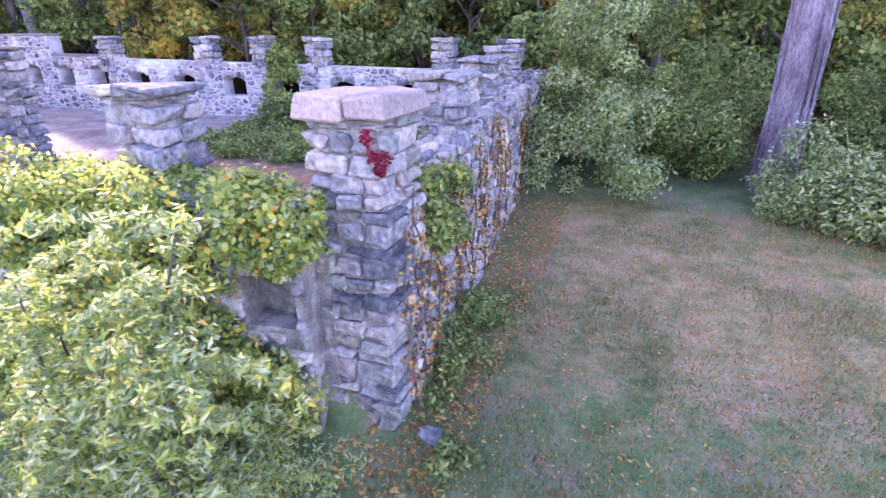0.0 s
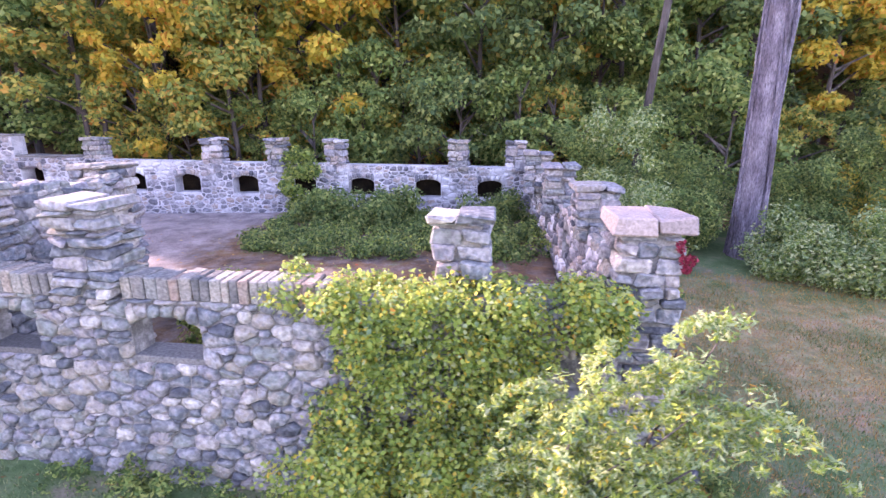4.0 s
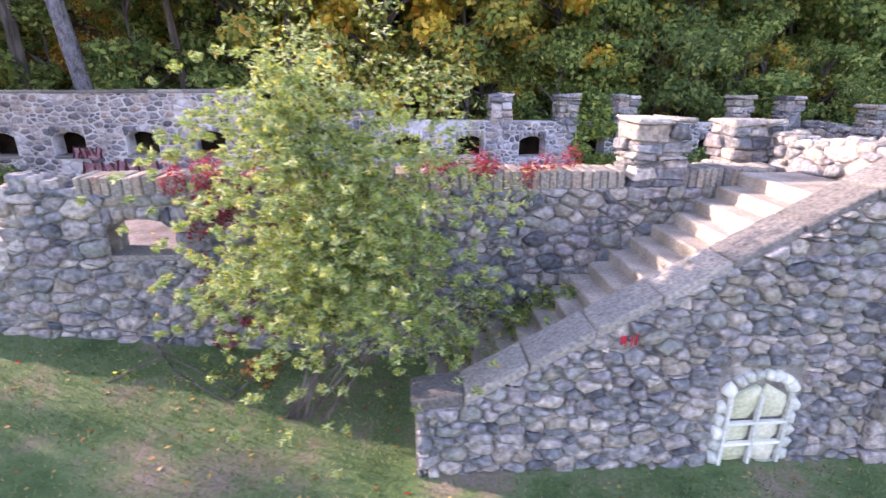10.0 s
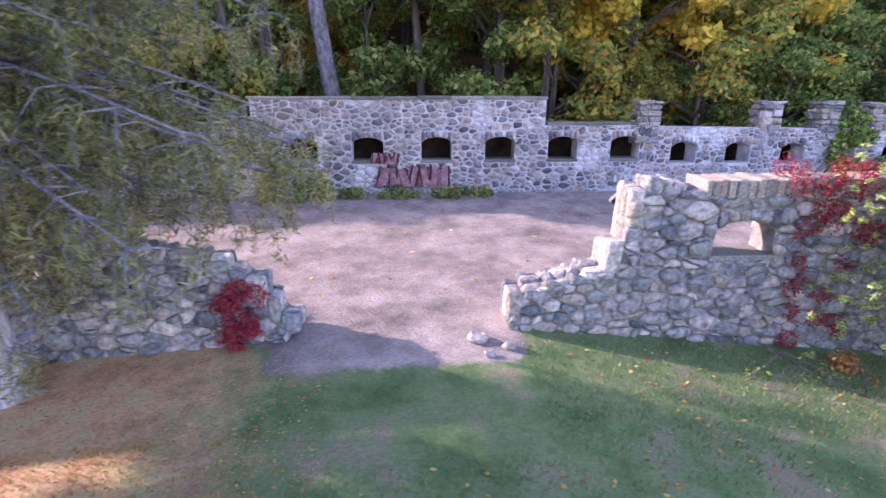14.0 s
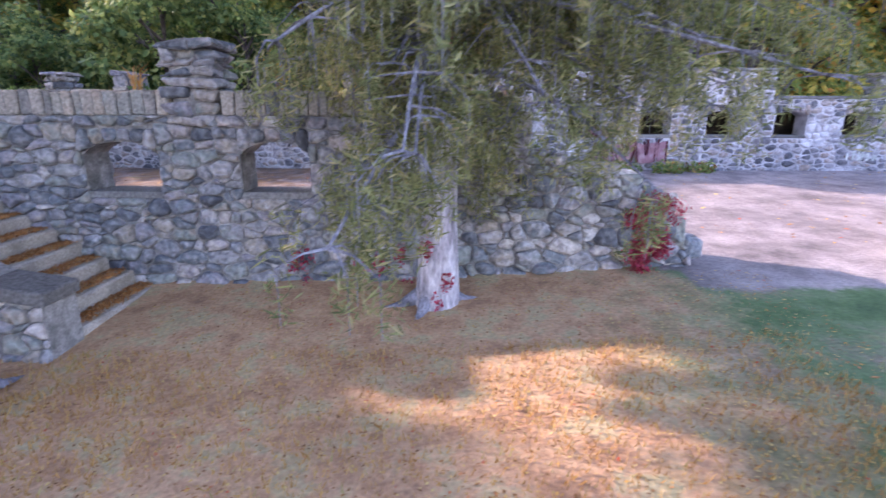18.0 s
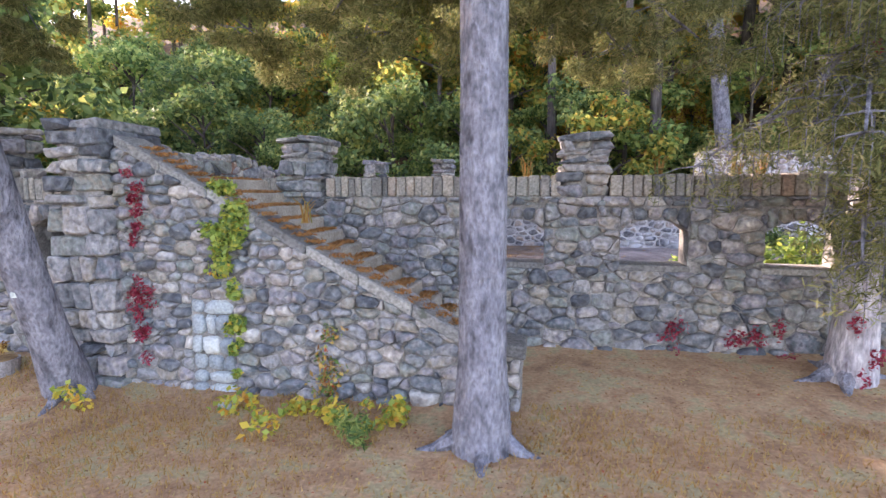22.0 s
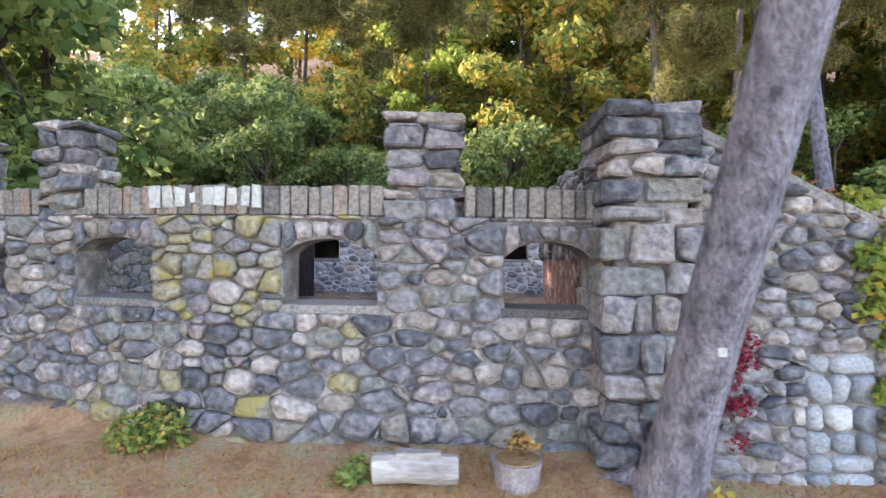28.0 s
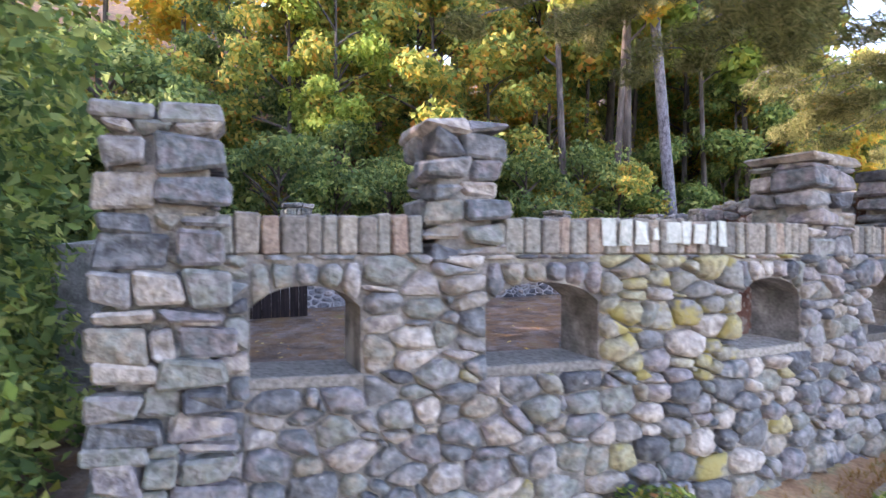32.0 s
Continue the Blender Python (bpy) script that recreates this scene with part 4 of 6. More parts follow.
# stairs
def staircase(name, label, xb, xt, zb, zt, y0, y1, n, seed):
    rng = random.Random(seed)
    ob = structure(name, label, "stone steps")
    for i in range(n):
        a, b = xb + (xt - xb) * i / n, xb + (xt - xb) * (i + 1) / n
        z = zb + (zt - zb) * (i + 1) / n
        lo, hi = min(a, b), max(a, b)
        part("step", *block(lo - (0.03 if xt > xb else 0), hi + (0.03 if xt < xb else 0), y0, y1, z - 0.45, z, rng, 0.008, 0.02), CONCRETE, ob)
    lo, hi = (xt, xt + 0.75) if xt > xb else (xt - 1.1, xt)
    part("landing", *block(lo, hi, y0, y1, zt - 0.4, zt - 0.004, rng, 0, 0.01), CONCRETE, ob)
    part("fill", *block(min(xb, xt) + 0.9, max(xb, xt) - 0.9, y0 + 0.05, y1 - 0.05, -0.2, min(zb, zt) + 0.2, rng, 0, 0.02), MORTAR, ob)


staircase("stairs_right", "flight of worn stone steps in patchy sun", -14.9, -10.35, 0.33, 3.15, 4.58, 6.32, 16, 71)
staircase("stairs_left", "flight of stone steps strewn with brown needles", -31.3, -35.4, 0.7, 3.15, 4.88, 6.27, 14, 72)


# ---- plants ----
def leaves(name, spots, n, size, mat, parent=None, seed=0, label="", flat=0.0, aspect=0.6, fold=0.25):
    """Many small leaves scattered over blobs: spots of (x, y, z, rx, ry, rz); shells more than insides."""
    rng = np.random.default_rng(seed)
    spots = np.array(spots, float)
    vol = spots[:, 3] * spots[:, 5] + 0.02
    which = rng.choice(len(spots), n, p=vol / vol.sum())
    d = rng.normal(size=(n, 3))
    d /= np.linalg.norm(d, axis=1)[:, None]
    rad = rng.uniform(0.25, 1, n) ** 0.45 * (1 + 0.18 * rng.normal(size=n).clip(-1.5, 1.5))
    c = spots[which, :3] + d * rad[:, None] * spots[which, 3:]
    nor = d * 0.7 + rng.normal(size=(n, 3)) * 0.6 + np.array([0, 0, 0.5 + flat])
    nor /= np.linalg.norm(nor, axis=1)[:, None]
    t = np.cross(nor, rng.normal(size=(n, 3)))
    t /= np.linalg.norm(t, axis=1)[:, None]
    b = np.cross(nor, t)
    s = size * rng.uniform(0.6, 1.4, n)[:, None]
    v = np.stack([c - t * s, c + b * s * aspect - nor * s * fold, c + t * s, c - b * s * aspect - nor * s * fold], 1).reshape(-1, 3)
    f = np.arange(4 * n).reshape(-1, 4)
    f = np.concatenate([f[:, [0, 1, 2]], f[:, [0, 2, 3]]], 1).reshape(-1, 3)
    me = bpy.data.meshes.new(name)
    me.vertices.add(4 * n)
    me.vertices.foreach_set("co", v.ravel())
    me.loops.add(6 * n)
    me.loops.foreach_set("vertex_index", f.ravel().astype(np.int32))
    me.polygons.add(2 * n)
    me.polygons.foreach_set("loop_start", np.arange(0, 6 * n, 3, dtype=np.int32))
    me.materials.append(mat)
    me.update(calc_edges=True)
    ob = new(name, me)
    if parent:
        ob.parent = parent
    return tagged(ob, label)


def tube(pts, radii, n=7):
    """A tapering tube along points."""
    verts, faces = [], []
    for i, p in enumerate(pts):
        q = Vector(pts[min(i + 1, len(pts) - 1)]) - Vector(pts[max(i - 1, 0)])
        q.normalize()
        s = q.orthogonal().normalized()
        t = q.cross(s)
        for k in range(n):
            a = 2 * math.pi * k / n
            w = Vector(p) + (s * math.cos(a) + t * math.sin(a)) * radii[i]
            verts.append(tuple(w))
    for i in range(len(pts) - 1):
        for k in range(n):
            faces.append((i * n + k, i * n + (k + 1) % n, (i + 1) * n + (k + 1) % n, (i + 1) * n + k))
    faces.append(tuple(range(n))[::-1])
    faces.append(tuple((len(pts) - 1) * n + k for k in range(n)))
    return verts, faces


def join(pieces):
    v, f = [], []
    for a, b in pieces:
        k = len(v)
        v += a
        f += [tuple(i + k for i in t) for t in b]
    return v, f


def crown_spots(rng, h0, h1, r, k):
    out = []
    for _ in range(k):
        z = rng.uniform(h0, h1)
        w = r * math.sin(math.pi * (0.15 + 0.8 * (z - h0) / (h1 - h0))) ** 0.7
        a, q = rng.uniform(0, 2 * math.pi), rng.uniform(0.3, 1) ** 0.5 * w
        s = rng.uniform(0.5, 1.05) * r * 0.36
        out.append((q * math.cos(a), q * math.sin(a), z, s, s, s * 0.65))
    return out


def forest_tree(label, mat, seed, h=9.0, r=2.6, h0=2.5, n=8000, size=0.12, trunk_r=0.12):
    """A broadleaf tree standing at the origin."""
    rng = random.Random(seed)
    ob = tagged(new("tree"), label, "tree", "trees on the hillside")
    lean = (rng.uniform(-0.06, 0.06), rng.uniform(-0.06, 0.04))
    spots = crown_spots(rng, h0, h, r, 30)
    pts = [(lean[0] * z, lean[1] * z, z) for z in np.linspace(-0.5, h * 0.9, 7)]
    limbs = [tube(pts, np.linspace(trunk_r, 0.04, 7), 8)]
    for x, y, z, *_ in spots[::2]:
        zb = max(h0 * 0.8, z - rng.uniform(0.6, 1.6))
        limbs.append(tube([(lean[0] * zb, lean[1] * zb, zb), (x * 0.5 + lean[0] * z, y * 0.5, (zb + z) / 2 + 0.1), (x, y, z)], (0.06, 0.04, 0.015), 5))
    part("trunk", *join(limbs), FORESTBARK, ob)
    leaves("crown", spots, n, size, mat, ob, seed)
    return ob


def put_tree(proto, x, y, s=1.0, turn=0.0, sink=0.0):
    m = pose(x, y, ground_z(x, y) - sink, 0, 0, turn)
    ob = copy_thing(proto, m)
    ob.scale = (s, s, s * random.uniform(0.9, 1.15))
    return ob


KINDS = [forest_tree("broadleaf tree with green leaves turning yellow", MIXLEAF, 1, h0=1.2), forest_tree("broadleaf tree with dark green leaves", DARKLEAF, 2, 10, 2.8, 1.5),
         forest_tree("autumn tree with golden yellow leaves", YELLOWLEAF, 3, 8, 2.3, 1.2), forest_tree("broadleaf tree with green leaves", LEAF, 4, 9, 2.6, 1.2),
         forest_tree("slender tree with light green leaves", BRIGHTLEAF, 5, 11, 2.2, 3.5), forest_tree("low leafy sapling with dark leaves", DARKLEAF, 6, 4.2, 2.2, 0.4, 4200, 0.1, 0.04),
         forest_tree("low leafy sapling in turning colours", MIXLEAF, 7, 3.8, 2.0, 0.3, 4200, 0.1, 0.04), forest_tree("low leafy sapling with green leaves", LEAF, 8, 4.0, 2.1, 0.3, 4200, 0.1, 0.04)]
TALL = "tall trees above the back wall"
KINDS += [tagged(forest_tree("tall tree with a bare slim trunk and a high turning crown", MIXLEAF, 21, 17, 3.6, 8.5, 6000, 0.2, 0.2), group=TALL),
          tagged(forest_tree("tall tree with a bare trunk and a high golden crown", YELLOWLEAF, 22, 18, 3.4, 9.5, 6000, 0.2, 0.17), group=TALL),
          tagged(forest_tree("tall tree with a bare trunk and a light green crown", BRIGHTLEAF, 23, 16, 3.6, 8.0, 6000, 0.2, 0.16), group=TALL)]
rng = random.Random(5)
used = set()


def place_tree(k, x, y, s=1.0, sink=0.0):
    t = rng.uniform(0, 360)
    y += back_line(x) - 14.05
    if k not in used:
        used.add(k)
        KINDS[k].matrix_basis = pose(x, y, ground_z(x, y) - sink, 0, 0, t)
        KINDS[k].scale = (s, s, s)
    else:
        put_tree(KINDS[k], x, y, s, t, sink)


for k, x, y, s in ((2, -9.6, 18.2, 1.05), (0, -12.5, 17.6, 1.0), (2, -14.2, 19.6, 1.1), (3, -7.0, 18.4, 1.0), (1, -4.2, 18.8, 1.0), (1, -1.5, 19.5, 1.05), (0, -16.8, 18.4, 1.0), (2, 9.5, 20, 1.0), (1, 6.5, 20.5, 1.0), (0, -18.3, 16.9, 0.95), (2, -15.6, 16.8, 0.95), (0, -13.0, 16.9, 0.9), (3, -20.3, 18, 1.0), (4, -11.5, 19.5, 1.1)):
    place_tree(k, x, y, s)
for i in range(46):
    x = -48 + i * 1.35 + rng.uniform(-0.8, 0.8)
    y = rng.uniform(16.2, 18)
    if not -29 < x < -18:
        place_tree(rng.choice((5, 7, 5)) if x < -33 else rng.choice((5, 6, 7, 6, 7)), x, y, rng.uniform(0.6, 1.0))
for x in np.arange(-84, 42, 3.0):
    for row, (ya, yb) in enumerate(((20, 23), (24.5, 28))):
        xx = x + rng.uniform(-1.2, 1.2)
        k = rng.choice((0, 0, 1, 3, 3, 4, 4, 0, 2)) if xx < -18 else rng.choice((0, 0, 0, 1, 3, 2, 3))
        if row == 0 and -33 < xx < -19 and rng.random() < 0.5:
            continue
        low = xx < -43 and row < 2
        place_tree(rng.choice((5, 6, 7)) if low else k, xx, rng.uniform(ya, yb), rng.uniform(1.0, 1.4) if low else rng.uniform(0.85, 1.25))
    for _ in range(3):
        place_tree(rng.choice((5, 7, 5, 6) if x < -30 else (5, 6, 7, 6)), x + rng.uniform(-1.5, 1.5), rng.uniform(18, 28), rng.uniform(0.6, 1.1))
# trees west of x -48 are added, mostly unseen, to shade lawn and court
for k, x, y, s in ((0, -16, 24, 1.3), (4, -12, 27, 1.4), (1, -9, 23, 1.3), (2, -20, 29, 1.4), (7, -50, 11.5, 1.3), (5, -54, 14, 1.4), (5, -57, 10.5, 1.4), (1, -51, 8.7, 1.2), (3, -54.5, 9.2, 1.3), (7, -48.4, 10.3, 1.75), (5, -48.9, 13.2, 1.75), (5, -50.6, 11.6, 1.8), (6, -49.5, 15.5, 1.2), (1, -51, 3, 1.5), (3, -54, -1, 1.5), (1, -50.5, -4.5, 1.5), (4, -57, 4, 1.5), (1, -58, -7, 1.6), (3, -53, 7, 1.45), (1, -61, 0, 1.7), (0, -49, -9, 1.4)):
    place_tree(k, x, y, s)


def far_wood(label, mat, xs_, ya, yb, n, seed):
    """Many far trees as one mass of crowns and trunks."""
    gf_ = random.Random(seed)
    spots, stems = [], []
    for x in xs_:
        x, y = x + gf_.uniform(-1.5, 1.5), gf_.uniform(ya, yb)
        z, h, r = ground_z(x, y), gf_.uniform(10, 15), gf_.uniform(2.6, 3.8)
        spots += [(x + a, y + b, z + c, d * 1.2, e * 1.2, f) for a, b, c, d, e, f in crown_spots(gf_, h * 0.15, h, r, 22)]
        stems.append(tube([(x, y, z - 0.5), (x + 0.2, y, z + h * 0.5), (x, y, z + h * 0.9)], (0.16, 0.12, 0.04), 6))
    ob = tagged(new("far_wood"), label, "trees", kind="stuff")
    part("trunks", *join(stems), FORESTBARK, ob)
    leaves("crowns", spots, n, 0.22, mat, ob, seed)


far_wood("far hillside trees in turning colours", MIXLEAF, range(-84, 46, 5), 30, 36, 70000, 801)
far_wood("far hillside trees with green leaves", LEAF, range(-82, 46, 6), 36, 46, 60000, 802)
far_wood("far hillside trees with golden leaves", YELLOWLEAF, range(-80, 46, 9), 32, 42, 36000, 803)
# added tall trees; high crowns, mostly out of view, shade the right court
for i, x in enumerate((-30.9, -28.6, -22.4, -19.8, -16.6)):
    place_tree(8 + i % 3, x, rng.uniform(16.6, 18.2), rng.uniform(0.85, 1.05))
for i in range(7):
    place_tree(8 + (i * 2) % 3, -40 + 3.6 * i + rng.uniform(-1, 1), rng.uniform(22, 28), rng.uniform(0.85, 1.0))


# bare standing trunks on the slope
def big_trunk(label, x, y, r0, r1, h, lean=(0, 0), mat=None):
    ob = tagged(new("tree"), label, "tree")
    trunk(x, y, r0, r1, h, lean, mat, ob)
    return ob


big_trunk("pale leaning tree trunk on the slope above the wall", -25.2, 17.5, 0.27, 0.2, 12, (-0.12, 0))
big_trunk("slim dark tree trunk on the slope", -27.5, 18, 0.2, 0.15, 12, (0, 0), FORESTBARK)
big_trunk("slim straight tree trunk behind the back wall", -18.6, 16.5, 0.1, 0.08, 12, (0, 0), FORESTBARK)
big_trunk("grey tree trunk on the slope", -23.0, 24, 0.25, 0.18, 12, (0.05, 0), FORESTBARK)
big_trunk("grey tree trunk on the wooded slope", -33.0, 24, 0.2, 0.16, 13, (0.03, 0), FORESTBARK)

# the large trees before the wall
PINES = "big trees before the wall"
pine = tagged(big_trunk("tall pine trunk with furrowed grey bark at the stair foot", -31.55, 3.75, 0.21, 0.17, 15), group=PINES)
pine2 = tagged(big_trunk("leaning pine trunk with grey bark and a small white tag", -36.4, 4.1, 0.2, 0.16, 12, (0.085, -0.33)), group=PINES)
part("tag", *block(-36.31, -36.25, 3.46, 3.5, 1.92, 1.98, random.Random(1), 0, 0.004), WHITEPAINT, pine2, "small white tag")
hem = tagged(new("tree"), "hemlock with drooping needled branches and pale trunk foot", "tree", PINES)
trunk(-27.75, 5.6, 0.19, 0.12, 17, (0.02, 0), PALEBARK, hem)
vtree = big_trunk("large tree trunk wrapped in bare woody vines", 3.95, 14.1, 0.36, 0.33, 13, (-0.015, -0.03), VINEBARK)
big_trunk("slim leaning tree trunk behind the pale shrub", 0.95, 15.9, 0.13, 0.11, 9, (0.1, 0), FORESTBARK)
rng = random.Random(8)
for i in range(16):
    a0, tw = rng.uniform(0, 6.28), rng.uniform(-0.25, 0.25)
    pts = []
    for k in range(12):
        z = 0.2 + k * 0.9
        rr = 0.34 + 0.14 * math.exp(-z * 1.1) + rng.uniform(0.0, 0.05)
        pts.append((3.95 - 0.015 * z + rr * math.cos(a0 + tw * z), 14.1 - 0.03 * z + rr * math.sin(a0 + tw * z), ground_z(3.95, 14.1) + z - 0.2))
    part("vine", *tube(pts, [0.035] * 12, 5), VINEBARK, vtree)


def roots(ob, x, y, n, r, seed):
    g = random.Random(seed)
    for i in range(n):
        a = 2 * math.pi * i / n + g.uniform(-0.4, 0.4)
        d = g.uniform(0.2, 0.5)
        pts = [(x + math.cos(a) * q, y + math.sin(a) * q, ground_z(x + math.cos(a) * q, y + math.sin(a) * q) + h) for q, h in ((r * 0.7, 0.1), (r + d * 0.35, 0.0), (r + d, -0.05))]
        part("root", *tube(pts, (0.1, 0.05, 0.02), 7), BARK, ob)


roots(pine, -31.55, 3.75, 5, 0.27, 3)
roots(pine2, -36.4, 4.1, 4, 0.24, 4)
roots(hem, -27.8, 5.6, 4, 0.2, 5)


def needle_limbs(ob, limbs, seed, n, size, mat, droop=0.16, spread=0.34, hang=0, aspect=0.1):
    """Limbs with needle foliage: limbs of (start, end, sag)."""
    g = random.Random(seed)
    spots = []
    for (sx, sy, sz), (ex, ey, ez), sag in limbs:
        pts = []
        for k in range(7):
            q = k / 6
            pts.append((sx + (ex - sx) * q, sy + (ey - sy) * q, sz + (ez - sz) * q + sag * math.sin(math.pi * q)))
        wood = [tube(pts, [0.028 * (1 - 0.8 * k / 6) + 0.005 for k in range(7)], 5)]
        for k in range(2, 7):
            for _ in range(4):
                px, py, pz = pts[k]
                qx, qy = px + g.uniform(-spread, spread), py + g.uniform(-spread, spread)
                qz = pz - g.uniform(0, 0.28)
                if hang:
                    r = g.uniform(0.07, 0.13)
                    for j in range(hang):
                        spots.append((qx + g.uniform(-0.05, 0.05), qy + g.uniform(-0.05, 0.05), qz - 0.12 * j, r * (1.4 - 0.3 * j), r * (1.4 - 0.3 * j), 0.11))
                    wood.append(tube([(px, py, pz), ((px + qx) / 2, (py + qy) / 2, pz - 0.02), (qx, qy, qz), (qx, qy, qz - 0.12 * hang)], (0.012, 0.008, 0.005, 0.003), 4))
                    continue
                spots.append((qx, qy, qz, g.uniform(0.14, 0.3), g.uniform(0.14, 0.3), g.uniform(0.08, droop)))
                if g.random() < 0.5:
                    wood.append(tube([(px, py, pz), ((px + qx) / 2, (py + qy) / 2, pz - 0.02), (qx, qy, qz)], (0.012, 0.008, 0.004), 4))
        part("limb", *join(wood), BARK, ob)
    leaves("needles", spots, n, size, mat, ob, seed, aspect=aspect, fold=0.0)


g = random.Random(31)
limbs = []
for i in range(64):
    z = 2.5 + 7.0 * (i / 64)
    a = g.uniform(-2.15, 0.5) if i % 4 else g.uniform(0.5, 3.6)
    L = g.uniform(0.8, 1.6) if i % 4 == 0 else g.uniform(1.6, 3.0)
    limbs.append(((-27.8, 5.6, z + 0.5), (-27.8 + L * math.cos(a), 5.6 + L * math.sin(a) * 0.95, z - g.uniform(0.1, 0.7)), g.uniform(0.0, 0.3)))
for i in range(26):
    a, L, z = g.uniform(-1.2, 0.6), g.uniform(2.0, 3.7), g.uniform(3.3, 5.6)
    limbs.append(((-27.8, 5.6, z + 0.5), (-27.8 + L * math.cos(a), 5.6 + L * math.sin(a) * 0.7, z - g.uniform(0.1, 0.6)), g.uniform(0.0, 0.3)))
for i in range(16):
    a, z = g.uniform(-2.6, -0.5), g.uniform(2.6, 5.2)
    L = g.uniform(0.6, 1.5)
    limbs.append(((-27.8, 5.6, z + 0.3), (-27.8 + L * math.cos(a), 5.6 + L * math.sin(a), z - g.uniform(0.1, 0.4)), g.uniform(0.0, 0.2)))
needle_limbs(hem, limbs, 32, 150000, 0.05, NEEDLELEAF, 0.34, 0.4, 3, 0.13)
for i, z in enumerate((1.0, 1.25, 1.6, 3.2, 3.6, 4.4)):
    leaves("creeper", [(-27.75 + 0.12 * math.sin(i * 2.1), 5.36, z, 0.08, 0.05, 0.12)], 60, 0.022, REDLEAF, hem, 60 + i, "red creeper leaves on the bark")
limbs = [((-36.12, 2.48, 5.6), (-40.6, 6.6, 5.6), 0.3), ((-36.12, 2.22, 6.4), (-38.8, 6.2, 5.3), 0.3), ((-36.12, 2.35, 6.0), (-35.0, 6.8, 5.0), 0.2), ((-36.05, 2.09, 6.8), (-41.8, 7.6, 6.4), 0.5), ((-36.05, 1.95, 7.2), (-33.5, 5.5, 6.0), 0.2), ((-36.05, 1.86, 7.5), (-38.0, 8.5, 6.6), 0.4)]
limbs += [((-36.1, 2.3, 6.4), (-40.0, 4.0, 4.8), 0.3), ((-36.1, 2.3, 6.3), (-39.2, 4.4, 4.95), 0.3), ((-36.1, 2.3, 6.2), (-38.2, 4.8, 5.2), 0.3)]
needle_limbs(pine2, limbs, 33, 90000, 0.065, NEEDLELEAF, 0.2, 0.45)
limbs = [((-31.55, 3.75, 6.0), (-33.9, 6.8, 4.9), 0.3), ((-31.55, 3.75, 6.5), (-29.5, 6.5, 5.2), 0.2), ((-31.55, 3.75, 7.0), (-34.8, 7.6, 6.0), 0.3), ((-31.55, 3.75, 5.6), (-30.2, 7.4, 5.0), 0.3), ((-31.55, 3.75, 7.5), (-32.5, 8.4, 6.3), 0.3), ((-31.55, 3.75, 6.8), (-28.6, 7.8, 5.8), 0.3)]
limbs += [((-31.55, 3.75, e[2] + 0.5), e, 0.15) for e in ((-35.65, 6.0, 5.36), (-34.36, 6.5, 5.19), (-32.88, 5.6, 4.9), (-32.14, 6.2, 4.82), (-30.99, 6.6, 5.08), (-29.94, 6.8, 4.63), (-29.14, 6.2, 4.64))]
needle_limbs(pine, limbs, 34, 62000, 0.065, NEEDLELEAF, 0.2, 0.45)

# long limbs above the view, added to shade the lawn and litter
for ob, (x, y, z), (xa, xb), seed in ((pine, (-31.55, 3.75, 8.2), (-37.0, -32.0), 71), (pine2, (-35.75, 1.3, 8.4), (-44.5, -36.5), 72)):
    g = random.Random(seed)
    needle_limbs(ob, [((x, y, z + g.uniform(-0.4, 0.8)), (g.uniform(xa, xb), g.uniform(6.5, 10.5), g.uniform(8.2, 9.6)), 0.3) for _ in range(22)], seed + 5, 36000, 0.13, NEEDLELEAF, 0.2, 0.6)
# upper crowns above the view, filled out to shade the lawn
for ob, x, y, seed, top in ((pine, -31.55, 3.75, 41, 15), (pine2, -36.0, 1.0, 42, 13), (hem, -27.5, 5.6, 43, 17)):
    g = random.Random(seed)
    high = []
    for i in range(44):
        z, a, L = g.uniform(8.0, top), g.uniform(0, 6.28), g.uniform(1.8, 4.4)
        high.append(((x, y, z), (x + L * math.cos(a), y + L * math.sin(a), z + g.uniform(-0.6, 0.3)), 0.2))
    needle_limbs(ob, high, seed + 5, 26000, 0.16, NEEDLELEAF, 0.25, 0.5)


# ---- shrubs and climbers ----
def shrub(name, label, category, spots, layers, stems=(), group="", seed=0, size=0.05, aspect=0.5):
    """A leafy plant: layers of (material, number); stems of point lists."""
    ob = tagged(new(name), label, category, group)
    if stems:
        for s in stems:
            part("stem", *tube(s, [0.022 - 0.016 * i / (len(s) - 1) for i in range(len(s))], 5), FORESTBARK, ob)
    for i, (mat, n) in enumerate(layers):
        leaves("foliage", spots, n, size, mat, ob, seed + i, aspect=aspect)
    return ob


def patch(x0, x1, y0, y1, z0, z1, n, r, seed):
    g = random.Random(seed)
    return [(g.uniform(x0, x1), g.uniform(y0, y1), g.uniform(z0, z1), r * g.uniform(0.6, 1.3), r * g.uniform(0.5, 0.9), r * g.uniform(0.6, 1.2)) for _ in range(n)]


def fronds(stems, n, length, seed, r=0.1, low=0):
    """Arching feathery sprays of small flat clumps springing from the stems."""
    g = random.Random(seed)
    out = []
    for _ in range(n):
        st = g.choice(stems)
        i = g.randrange(low, len(st) - 1)
        q = g.uniform(0.1, 1)
        base = [st[i][k] * (1 - q) + st[i + 1][k] * q for k in range(3)]
        a, L, up = g.uniform(0, 6.28), length * g.uniform(0.6, 1.3), g.uniform(0.2, 0.9)
        for k in range(7):
            w = k / 6
            out.append((base[0] + L * w * math.cos(a), base[1] + L * w * math.sin(a) * 0.8, base[2] + L * (up * w - 0.75 * w * w), r * (1.1 - 0.6 * w), r * (1.1 - 0.6 * w), r * 0.45))
    return out


